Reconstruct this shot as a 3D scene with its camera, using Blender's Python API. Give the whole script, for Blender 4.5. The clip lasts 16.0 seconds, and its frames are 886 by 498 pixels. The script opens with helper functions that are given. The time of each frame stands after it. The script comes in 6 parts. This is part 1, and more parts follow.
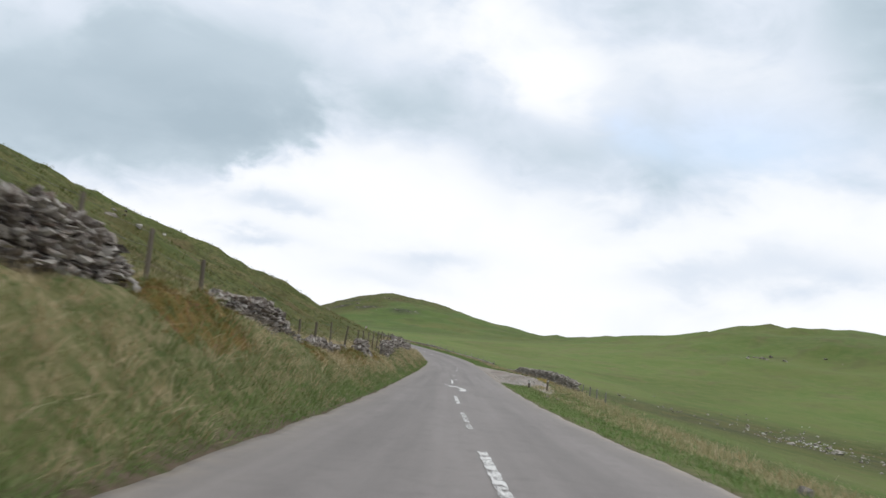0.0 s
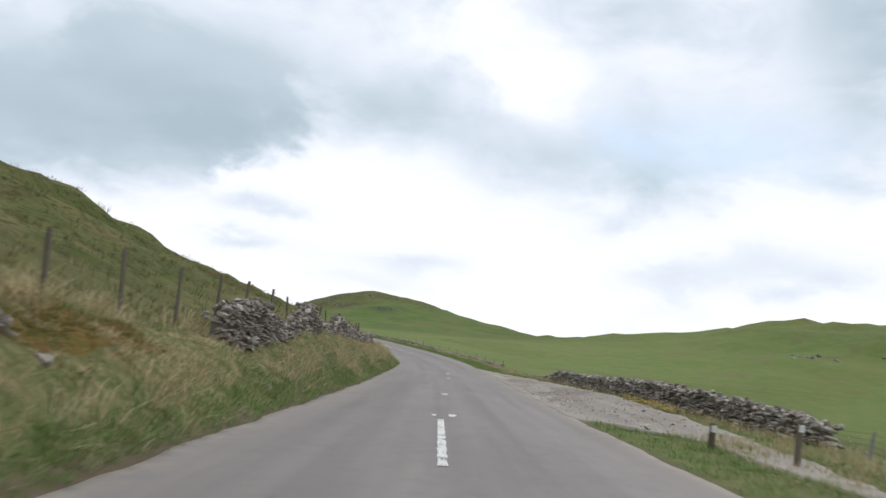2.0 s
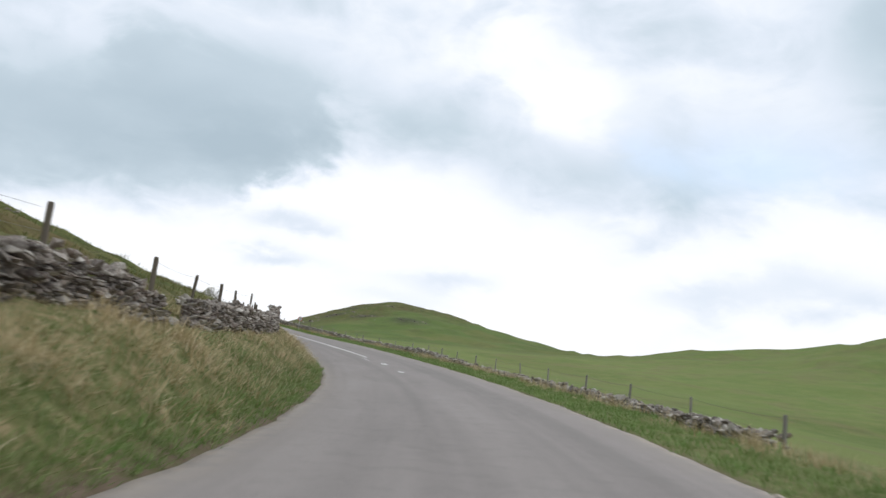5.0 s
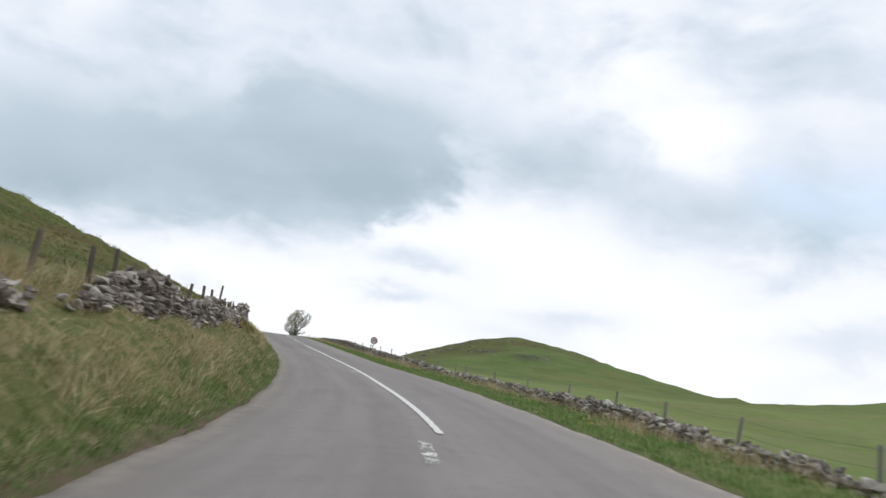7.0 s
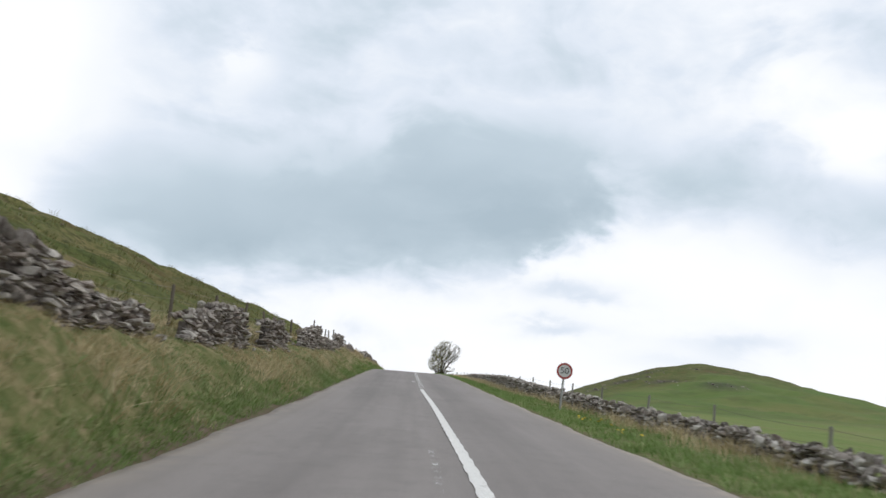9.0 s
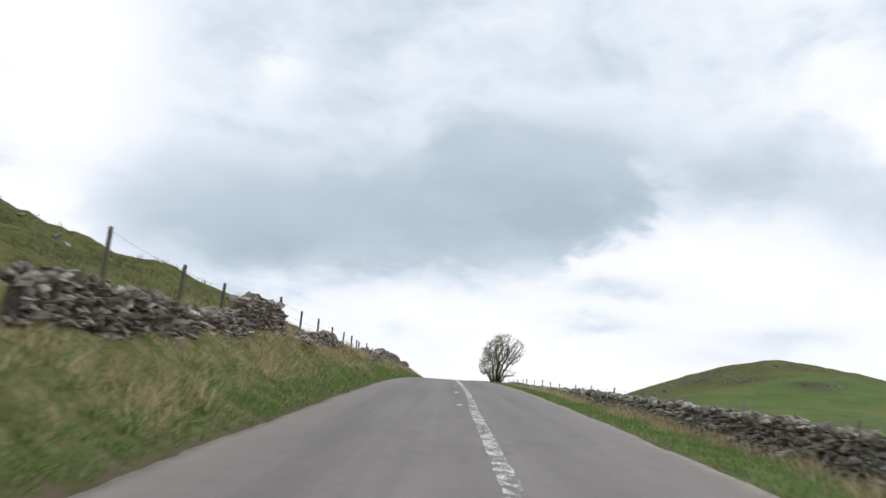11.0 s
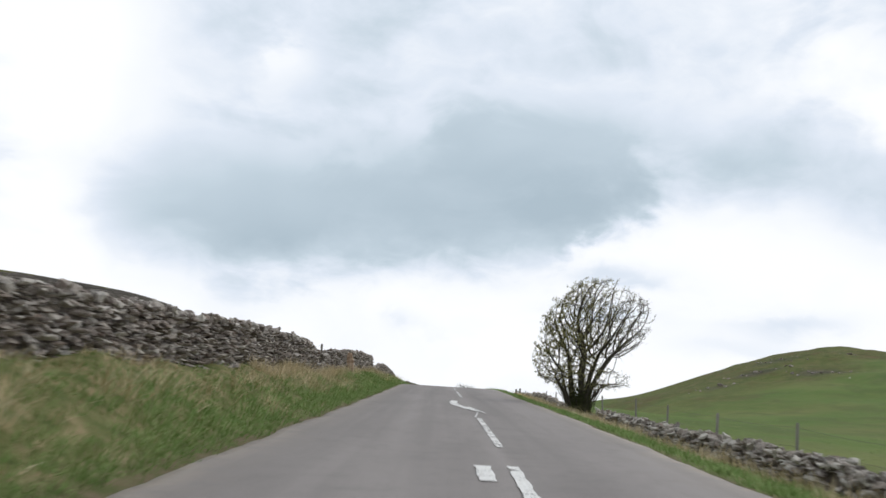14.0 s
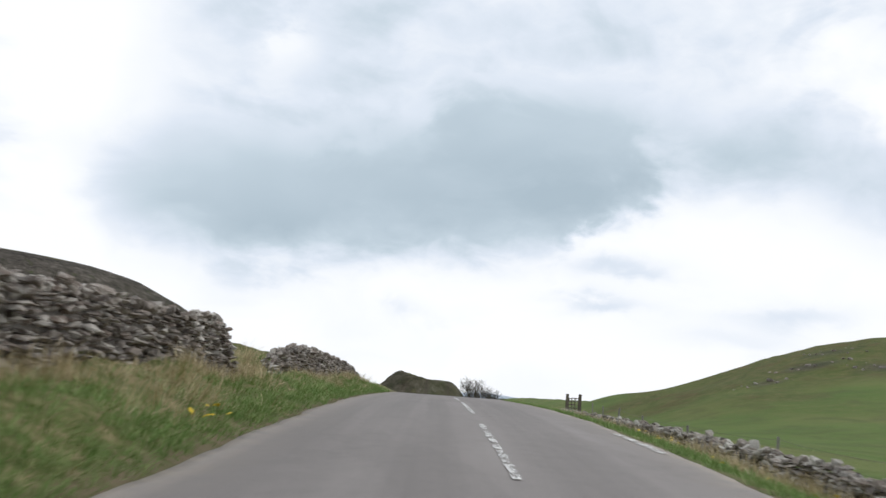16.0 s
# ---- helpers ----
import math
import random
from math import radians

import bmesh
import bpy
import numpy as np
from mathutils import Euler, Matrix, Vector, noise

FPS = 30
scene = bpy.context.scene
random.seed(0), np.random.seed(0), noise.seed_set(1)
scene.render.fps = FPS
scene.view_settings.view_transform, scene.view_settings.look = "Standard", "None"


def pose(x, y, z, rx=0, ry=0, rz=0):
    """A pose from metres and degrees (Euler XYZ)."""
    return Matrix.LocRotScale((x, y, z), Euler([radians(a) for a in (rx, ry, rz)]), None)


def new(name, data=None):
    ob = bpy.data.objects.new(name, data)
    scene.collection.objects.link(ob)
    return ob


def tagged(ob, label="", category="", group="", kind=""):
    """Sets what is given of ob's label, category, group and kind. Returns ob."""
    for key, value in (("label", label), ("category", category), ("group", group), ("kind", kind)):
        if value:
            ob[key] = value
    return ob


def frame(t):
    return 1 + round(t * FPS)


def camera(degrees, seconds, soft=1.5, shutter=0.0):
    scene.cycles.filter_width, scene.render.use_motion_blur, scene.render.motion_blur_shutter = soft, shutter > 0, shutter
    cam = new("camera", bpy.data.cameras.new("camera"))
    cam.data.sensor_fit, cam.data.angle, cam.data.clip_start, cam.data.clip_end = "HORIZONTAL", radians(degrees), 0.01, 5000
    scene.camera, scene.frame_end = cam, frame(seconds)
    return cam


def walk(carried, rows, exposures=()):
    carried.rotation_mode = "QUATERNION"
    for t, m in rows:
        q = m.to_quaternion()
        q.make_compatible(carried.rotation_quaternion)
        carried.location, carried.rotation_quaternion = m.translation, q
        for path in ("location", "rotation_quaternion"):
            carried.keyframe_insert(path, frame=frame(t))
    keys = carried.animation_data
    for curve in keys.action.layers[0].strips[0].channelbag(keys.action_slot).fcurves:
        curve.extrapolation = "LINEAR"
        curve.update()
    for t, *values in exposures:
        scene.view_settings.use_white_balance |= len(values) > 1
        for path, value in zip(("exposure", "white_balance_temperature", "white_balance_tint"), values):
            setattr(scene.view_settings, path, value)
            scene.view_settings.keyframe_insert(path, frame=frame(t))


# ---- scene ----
cam = camera(57.09, 16.0, shutter=0.2)
PATH = [
    (0, pose(0.000, -0.000, 1.250, 95.70, -5.97, -0.00)),
    (0.5, pose(0.090, 9.805, 0.818, 95.49, -5.63, -0.44)),
    (1, pose(0.268, 19.620, 0.403, 95.30, -5.68, -0.60)),
    (1.5, pose(0.423, 29.456, 0.028, 95.46, -5.84, -0.72)),
    (2, pose(0.563, 39.284, -0.301, 95.96, -5.71, -0.96)),
    (2.5, pose(0.704, 49.056, -0.608, 96.02, -5.77, -1.15)),
    (3, pose(0.847, 58.741, -0.893, 96.39, -5.85, -1.22)),
    (3.5, pose(0.994, 68.339, -1.138, 96.76, -5.65, -1.13)),
    (4, pose(1.104, 77.829, -1.341, 96.71, -6.20, -0.95)),
    (4.5, pose(1.143, 87.211, -1.505, 96.68, -6.35, -0.18)),
    (5, pose(1.035, 96.473, -1.629, 97.04, -6.37, 1.10)),
    (5.5, pose(0.709, 105.611, -1.708, 97.35, -6.55, 2.69)),
    (6, pose(0.101, 114.621, -1.733, 97.61, -6.99, 4.54)),
    (6.5, pose(-0.865, 123.501, -1.701, 98.24, -7.66, 6.86)),
    (7, pose(-2.256, 132.256, -1.616, 98.66, -7.96, 9.48)),
    (7.5, pose(-4.057, 140.899, -1.500, 98.96, -7.13, 12.38)),
    (8, pose(-6.297, 149.442, -1.353, 99.32, -6.11, 15.36)),
    (8.5, pose(-8.976, 157.911, -1.162, 99.59, -5.65, 18.36)),
    (9, pose(-12.062, 166.341, -0.914, 99.85, -5.22, 20.88)),
    (9.5, pose(-15.494, 174.770, -0.621, 99.89, -4.94, 22.84)),
    (10, pose(-19.176, 183.245, -0.298, 99.84, -4.70, 23.70)),
    (10.5, pose(-22.997, 191.808, 0.042, 99.70, -4.50, 23.58)),
    (11, pose(-26.881, 200.484, 0.391, 99.59, -4.55, 23.91)),
    (11.5, pose(-30.778, 209.275, 0.745, 100.06, -4.45, 23.88)),
    (12, pose(-34.671, 218.156, 1.097, 100.25, -3.67, 23.79)),
    (12.5, pose(-38.591, 227.069, 1.419, 100.24, -3.60, 23.67)),
    (13, pose(-42.551, 235.964, 1.692, 99.41, -3.76, 24.06)),
    (13.5, pose(-46.463, 244.814, 1.908, 98.86, -3.90, 24.21)),
    (14, pose(-50.333, 253.588, 2.081, 98.86, -4.13, 24.17)),
    (14.5, pose(-54.204, 262.255, 2.216, 98.91, -4.66, 24.17)),
    (15, pose(-58.061, 270.840, 2.318, 98.20, -4.62, 24.35)),
    (15.5, pose(-61.953, 279.353, 2.404, 98.26, -4.78, 24.23)),
    (16, pose(-65.823, 287.823, 2.479, 98.02, -4.85, 24.15)),
]
walk(cam, PATH, exposures=((0.0, 0.0), (1.5, 0.0), (2.6, 0.12), (4.0, 0.10), (6.4, 0.02), (11.0, 0.0), (16.0, 0.0)))

# the road's line under the camera: x, y, z every second or so
ROAD_LINE = [
    (-0.83, -59.99, 2.08), (-0.55, -40.0, 1.39), (-0.28, -20.0, 0.69), (0.0, -0.0, 0.0),
    (0.27, 19.62, -0.85), (0.56, 39.28, -1.55), (0.85, 58.74, -2.14), (1.1, 77.83, -2.59),
    (1.04, 96.47, -2.88), (0.1, 114.62, -2.98), (-2.26, 132.26, -2.87), (-6.3, 149.44, -2.6),
    (-12.06, 166.34, -2.16), (-19.18, 183.24, -1.55), (-26.88, 200.48, -0.86), (-34.67, 218.16, -0.15),
    (-42.55, 235.96, 0.44), (-50.33, 253.59, 0.83), (-58.06, 270.84, 1.07), (-65.82, 287.82, 1.23),
    (-74.13, 306.01, 1.35), (-82.45, 324.2, 0.88), (-90.76, 342.39, 0.13), (-103.23, 369.68, -1.67),
    (-124.01, 415.15, -5.27), (-148.95, 469.72, -9.77),
]

# ---- sky and light ----
world = bpy.data.worlds.new("overcast_sky")
scene.world = world
world.use_nodes = True


def build_sky():
    nt = world.node_tree
    nt.nodes.clear()
    add, link = nt.nodes.new, nt.links.new

    def op(kind, a, b=None, c=None):
        nd = add("ShaderNodeMath")
        nd.operation = kind
        for i, v in enumerate((a, b, c)):
            if v is None:
                continue
            if isinstance(v, (int, float)):
                nd.inputs[i].default_value = v
            else:
                link(v, nd.inputs[i])
        return nd.outputs[0]

    tc = add("ShaderNodeTexCoord")
    sep = add("ShaderNodeSeparateXYZ")
    link(tc.outputs["Generated"], sep.inputs[0])
    x, y, z = sep.outputs
    up = op("MAXIMUM", z, 0.0)
    # azimuth and elevation in degrees, from the road's first heading, left positive
    az = op("MULTIPLY", op("ARCTAN2", op("MULTIPLY", x, -1.0), y), 57.2958)
    el = op("MULTIPLY", op("ARCSINE", z), 57.2958)
    comb = add("ShaderNodeCombineXYZ")
    link(op("MULTIPLY", az, 0.085), comb.inputs[0])
    link(op("MULTIPLY", el, 0.15), comb.inputs[1])

    def cloud(scale, detail, rough, off, warp=0.0):
        mp = add("ShaderNodeMapping")
        mp.inputs["Location"].default_value = (off, off * 0.7, off * 1.3)
        link(comb.outputs[0], mp.inputs[0])
        nd = add("ShaderNodeTexNoise")
        nd.inputs["Scale"].default_value = scale
        nd.inputs["Detail"].default_value = detail
        nd.inputs["Roughness"].default_value = rough
        nd.inputs["Distortion"].default_value = warp
        link(mp.outputs[0], nd.inputs["Vector"])
        return op("SUBTRACT", nd.outputs[0], 0.5)

    big = cloud(0.55, 3.0, 0.5, 3.1, 0.3)
    mid = cloud(1.3, 5.0, 0.5, 7.7, 0.5)
    fine = cloud(3.6, 7.0, 0.55, 1.9, 0.4)

    az2 = op("ADD", az, op("ADD", op("MULTIPLY", mid, 9.0), op("MULTIPLY", fine, 4.0)))
    el2 = op("ADD", el, op("ADD", op("MULTIPLY", mid, 3.4), op("MULTIPLY", fine, 2.2)))

    def over_azimuth(stops, top):
        """A value that changes with azimuth, from (azimuth, value) stops."""
        nd = add("ShaderNodeValToRGB")
        nd.color_ramp.interpolation = "EASE"
        e = nd.color_ramp.elements
        for i, (a0, v) in enumerate(stops):
            pos = (a0 + 60) / 120
            item = e[i] if i < 2 else e.new(pos)
            item.position = pos
            item.color = (v / top, v / top, v / top, 1)
        link(op("DIVIDE", op("ADD", az2, 60.0), 120.0), nd.inputs[0])
        return op("MULTIPLY", nd.outputs[0], top)

    def step(v, lo, hi):
        nd = add("ShaderNodeMapRange")
        nd.interpolation_type = "SMOOTHSTEP"
        nd.inputs[1].default_value, nd.inputs[2].default_value = lo, hi
        link(v, nd.inputs[0])
        return nd.outputs[0]

    def heap(a0, e0, wa, we):
        """A small cloud: a soft oval round a direction, flat below."""
        da = op("DIVIDE", op("SUBTRACT", az2, a0), wa)
        de = op("DIVIDE", op("SUBTRACT", el2, e0), we)
        r = op("ADD", op("MULTIPLY", da, da), op("MULTIPLY", de, de))
        return op("POWER", 2.718, op("MULTIPLY", r, -1.0))

    # the deck's lower edge, and how thick it is, round the compass
    edge = over_azimuth(DECK_EDGE, 20.0)
    thick = over_azimuth(DECK_DEPTH, 1.0)
    deck = step(op("SUBTRACT", el2, edge), -2.2, 4.2)
    rise = op("SUBTRACT", op("ADD", el2, op("MULTIPLY", mid, 6.0)), over_azimuth(DECK_FADE, 20.0))
    fade = op("SUBTRACT", 1.0, op("MULTIPLY", step(rise, 0.0, 6.5), 0.82))
    total = op("MULTIPLY", deck, op("ADD", DECK_PALE, op("MULTIPLY", op("MULTIPLY", thick, fade), 0.84)))
    total = op("ADD", total, op("MULTIPLY", deck, op("ADD", op("MULTIPLY", big, 0.30), op("ADD", op("MULTIPLY", mid, 0.52), op("MULTIPLY", fine, 0.32)))))
    total = op("ADD", total, op("MAXIMUM", op("ADD", op("MULTIPLY", mid, 0.6), op("MULTIPLY", big, 0.5)), 0.0))
    total = op("MINIMUM", total, op("ADD", op("MULTIPLY", total, 0.45), 0.42))
    for a0, e0, wa, we, k in HEAPS:
        total = op("ADD", total, op("MULTIPLY", heap(a0, e0, wa, we), k))
    for a0, e0, wa, we, k in OPENINGS:
        total = op("SUBTRACT", total, op("MULTIPLY", heap(a0, e0, wa, we), k))
    ramp = add("ShaderNodeValToRGB")
    cr = ramp.color_ramp
    cr.elements[0].position, cr.elements[0].color = 0.0, (1.00, 1.02, 1.05, 1)
    cr.elements[1].position, cr.elements[1].color = 1.0, (0.43, 0.53, 0.61, 1)
    for pos, col in ((0.20, (0.92, 0.955, 1.01, 1)), (0.42, (0.75, 0.82, 0.92, 1)), (0.7, (0.57, 0.67, 0.755, 1))):
        e = cr.elements.new(pos)
        e.color = col
    link(total, ramp.inputs[0])
    sky = add("ShaderNodeTexSky")
    sky.sky_type, sky.sun_disc = "NISHITA", False
    sky.sun_elevation, sky.sun_rotation = SUN_EL, SUN_AZ
    clear = add("ShaderNodeBackground")
    link(sky.outputs[0], clear.inputs[0])
    clear.inputs[1].default_value = 0.13
    cloudy = add("ShaderNodeBackground")
    link(ramp.outputs[0], cloudy.inputs[0])
    cloudy.inputs[1].default_value = CLOUD_LIGHT
    # thin breaks where the blue shows
    gap = None
    for a0, e0, wa, we, k in BREAKS:
        h = op("MULTIPLY", heap(a0, e0, wa, we), k)
        gap = h if gap is None else op("ADD", gap, h)
    ms = add("ShaderNodeMixShader")
    link(op("MINIMUM", gap, 0.75), ms.inputs[0])
    link(cloudy.outputs[0], ms.inputs[1])
    link(clear.outputs[0], ms.inputs[2])
    outn = add("ShaderNodeOutputWorld")
    link(ms.outputs[0], outn.inputs[0])


SUN_EL, SUN_AZ = radians(48), radians(25)
CLOUD_LIGHT = 1.0
DECK_PALE = 0.27
# azimuth, left positive, and the elevation of the cloud deck's edge there, in degrees
DECK_EDGE = [(-60, 9), (60, 8), (-24, 10.5), (-16, 8.6), (-10, 8.2), (-4, 9.4), (1, 11.2), (6, 12.2), (10.5, 12.8), (13.5, 10.8), (16.5, 7.2), (23, 6.6), (32, 6.2), (40, 4.6), (46, 5.5), (52, 9)]
DECK_DEPTH = [(-60, 0.4), (60, 0.3), (-22, 0.25), (-10, 0.36), (0, 0.42), (8, 0.5), (14, 0.78), (20, 0.98), (30, 0.95), (37, 0.72), (44, 0.50), (53, 0.12)]
# the elevation from which the deck thins upwards
DECK_FADE = [(-60, 12), (60, 9), (0, 13), (16, 15), (23, 14.5), (29, 11.5), (36, 9.5)]
# small clouds: azimuth, elevation, half widths in degrees, strength
HEAPS = [(11.8, 7.2, 3.77, 1.08, 0.45), (12.7, 4.6, 3.64, 0.81, 0.43), (1.8, 4.9, 4.42, 1.08, 0.4), (-16, 5.2, 4.68, 1.35, 0.36), (-24, 6.2, 5.72, 1.76, 0.36), (26.6, 3.3, 1.69, 0.68, 0.29), (4.5, 3.0, 4.42, 0.94, 0.25), (-27.5, 22.5, 4.5, 5.0, 0.6), (44, 8.0, 5.2, 2.7, 0.09)]
OPENINGS = [(-6.2, 17.6, 3.2, 2.6, 0.55), (51, 17, 4.5, 8.0, 0.5), (37, 21, 1.5, 2.0, 0.2), (-2.5, 21, 3.0, 4.0, 0.2)]
BREAKS = [(-19, 14.2, 6.5, 2.0, 0.55), (-11.5, 14.8, 2.0, 1.2, 0.35)]
build_sky()

sun = new("sun", bpy.data.lights.new("sun", "SUN"))
sun.data.energy, sun.data.angle, sun.data.color = 1.15, radians(25), (1.0, 0.97, 0.92)
sun.matrix_world = Matrix.Rotation(-SUN_AZ, 4, "Z") @ Matrix.Rotation(radians(48 - 90), 4, "X")

# ---- materials ----
def shader(name):
    m = bpy.data.materials.new(name)
    m.use_nodes = True
    nt = m.node_tree
    return m, nt, nt.nodes["Principled BSDF"]


def coords(nt, kind="Object", scale=(1, 1, 1)):
    tc = nt.nodes.new("ShaderNodeTexCoord")
    mp = nt.nodes.new("ShaderNodeMapping")
    mp.inputs["Scale"].default_value = scale
    nt.links.new(tc.outputs[kind], mp.inputs[0])
    return mp.outputs[0]


def grain(nt, vec, scale, detail=4.0, rough=0.55, warp=0.0):
    nd = nt.nodes.new("ShaderNodeTexNoise")
    nd.inputs["Scale"].default_value = scale
    nd.inputs["Detail"].default_value = detail
    nd.inputs["Roughness"].default_value = rough
    nd.inputs["Distortion"].default_value = warp
    nt.links.new(vec, nd.inputs["Vector"])
    return nd.outputs[0]


def ramp(nt, fac, *stops):
    nd = nt.nodes.new("ShaderNodeValToRGB")
    el = nd.color_ramp.elements
    el[0].position, el[0].color = stops[0][0], (*stops[0][1], 1)
    el[1].position, el[1].color = stops[-1][0], (*stops[-1][1], 1)
    for p, c in stops[1:-1]:
        e = el.new(p)
        e.color = (*c, 1)
    nt.links.new(fac, nd.inputs[0])
    return nd.outputs[0]


def grey(nt, fac, lo, hi):
    return ramp(nt, fac, (lo, (0, 0, 0)), (hi, (1, 1, 1)))


def blend(nt, fac, a, b, mode="MIX"):
    nd = nt.nodes.new("ShaderNodeMix")
    nd.data_type, nd.blend_type = "RGBA", mode
    for key, v in ((0, fac), (6, a), (7, b)):
        if isinstance(v, (int, float)):
            nd.inputs[key].default_value = v
        elif isinstance(v, tuple):
            nd.inputs[key].default_value = (*v, 1)
        else:
            nt.links.new(v, nd.inputs[key])
    return nd.outputs[2]


def calc(nt, kind, a, b):
    nd = nt.nodes.new("ShaderNodeMath")
    nd.operation = kind
    for i, v in enumerate((a, b)):
        if isinstance(v, (int, float)):
            nd.inputs[i].default_value = v
        else:
            nt.links.new(v, nd.inputs[i])
    return nd.outputs[0]


def relief(nt, bsdf, height, strength, distance):
    nd = nt.nodes.new("ShaderNodeBump")
    nd.inputs["Strength"].default_value = strength
    nd.inputs["Distance"].default_value = distance
    nt.links.new(height, nd.inputs["Height"])
    nt.links.new(nd.outputs[0], bsdf.inputs["Normal"])


def attribute(nt, name):
    nd = nt.nodes.new("ShaderNodeAttribute")
    nd.attribute_name = name
    return nd.outputs["Fac"]


def finish(nt, bsdf, colour, rough=0.9, spec=0.2):
    if isinstance(colour, tuple):
        bsdf.inputs["Base Color"].default_value = (*colour, 1)
    else:
        nt.links.new(colour, bsdf.inputs["Base Color"])
    if isinstance(rough, (int, float)):
        bsdf.inputs["Roughness"].default_value = rough
    else:
        nt.links.new(rough, bsdf.inputs["Roughness"])
    bsdf.inputs["Specular IOR Level"].default_value = spec


def ground_material():
    m, nt, b = shader("moorland_turf")
    v = coords(nt)
    g1, g2, g3, g4 = grain(nt, v, 0.035, 5), grain(nt, v, 0.33, 6, 0.62), grain(nt, v, 3.2, 5, 0.65), grain(nt, v, 17, 3, 0.6)
    g5 = grain(nt, v, 0.11, 5, 0.6, 0.6)
    # grazed pasture
    past = ramp(nt, g1, (0.36, (0.082, 0.135, 0.032)), (0.5, (0.105, 0.152, 0.040)), (0.64, (0.148, 0.160, 0.056)))
    past = blend(nt, calc(nt, "MULTIPLY", grey(nt, g2, 0.44, 0.66), 0.55), past, (0.128, 0.150, 0.048))
    past = blend(nt, calc(nt, "MULTIPLY", grey(nt, g5, 0.50, 0.64), 0.6), past, (0.080, 0.100, 0.036))
    past = blend(nt, calc(nt, "MULTIPLY", grey(nt, g3, 0.5, 0.72), 0.5), past, (0.070, 0.090, 0.026))
    streak = grain(nt, coords(nt, "Object", (0.05, 0.05, 1.4)), 1.0, 5, 0.6)
    past = blend(nt, calc(nt, "MULTIPLY", grey(nt, streak, 0.48, 0.66), 0.1), past, (0.066, 0.098, 0.024))
    # rough hill grass
    hill = ramp(nt, g2, (0.34, (0.062, 0.080, 0.022)), (0.5, (0.108, 0.116, 0.038)), (0.66, (0.165, 0.138, 0.060)))
    hill = blend(nt, grey(nt, g3, 0.46, 0.66), hill, (0.040, 0.046, 0.014))
    hill = blend(nt, calc(nt, "MULTIPLY", grey(nt, g5, 0.54, 0.64), 0.6), hill, (0.105, 0.070, 0.034))
    hill = blend(nt, calc(nt, "MULTIPLY", grey(nt, g1, 0.5, 0.66), 0.5), hill, (0.085, 0.115, 0.024))
    # verge: thatch and soil between the grass
    verge = ramp(nt, g3, (0.36, (0.075, 0.098, 0.030)), (0.5, (0.135, 0.135, 0.055)), (0.66, (0.26, 0.21, 0.115)))
    soil = ramp(nt, g3, (0.3, (0.070, 0.050, 0.034)), (0.7, (0.150, 0.115, 0.080)))
    ledge = grain(nt, coords(nt, "Object", (0.03, 0.03, 0.5)), 1.0, 6, 0.65)
    crack = grain(nt, coords(nt, "Object", (0.55, 0.55, 0.05)), 1.0, 6, 0.7, 0.6)
    rock = ramp(nt, calc(nt, "ADD", calc(nt, "MULTIPLY", g2, 0.25), calc(nt, "ADD", calc(nt, "MULTIPLY", ledge, 0.35), calc(nt, "MULTIPLY", crack, 0.40))), (0.40, (0.018, 0.016, 0.014)), (0.47, (0.044, 0.037, 0.031)), (0.54, (0.080, 0.069, 0.058)), (0.61, (0.155, 0.135, 0.112)))
    # turf keeps the flat tops, bare rock the steep faces
    geo = nt.nodes.new("ShaderNodeNewGeometry")
    sep = nt.nodes.new("ShaderNodeSeparateXYZ")
    nt.links.new(geo.outputs["Normal"], sep.inputs[0])
    steep = calc(nt, "SUBTRACT", 1.0, grey(nt, calc(nt, "ADD", sep.outputs[2], calc(nt, "MULTIPLY", calc(nt, "SUBTRACT", g5, 0.5), 0.12)), 0.986, 0.998))
    hay = ramp(nt, g5, (0.36, (0.138, 0.188, 0.052)), (0.5, (0.166, 0.202, 0.062)), (0.64, (0.182, 0.184, 0.074)))
    past = blend(nt, calc(nt, "MULTIPLY", attribute(nt, "dry"), calc(nt, "ADD", 0.55, calc(nt, "MULTIPLY", grey(nt, g2, 0.35, 0.65), 0.45))), past, hay)
    col = blend(nt, attribute(nt, "rough"), past, hill)
    col = blend(nt, attribute(nt, "verge"), col, verge)
    dirt = calc(nt, "MULTIPLY", attribute(nt, "dirt"), calc(nt, "ADD", 0.35, grey(nt, g3, 0.35, 0.6)))
    col = blend(nt, dirt, col, soil)
    rk = calc(nt, "MULTIPLY", calc(nt, "MULTIPLY", attribute(nt, "rock"), grey(nt, g2, 0.22, 0.42)), steep)
    col = blend(nt, rk, col, rock)
    finish(nt, b, col, 0.95, 0.1)
    relief(nt, b, calc(nt, "ADD", calc(nt, "MULTIPLY", g3, 1.0), calc(nt, "MULTIPLY", g4, 0.35)), 0.7, 0.12)
    return m


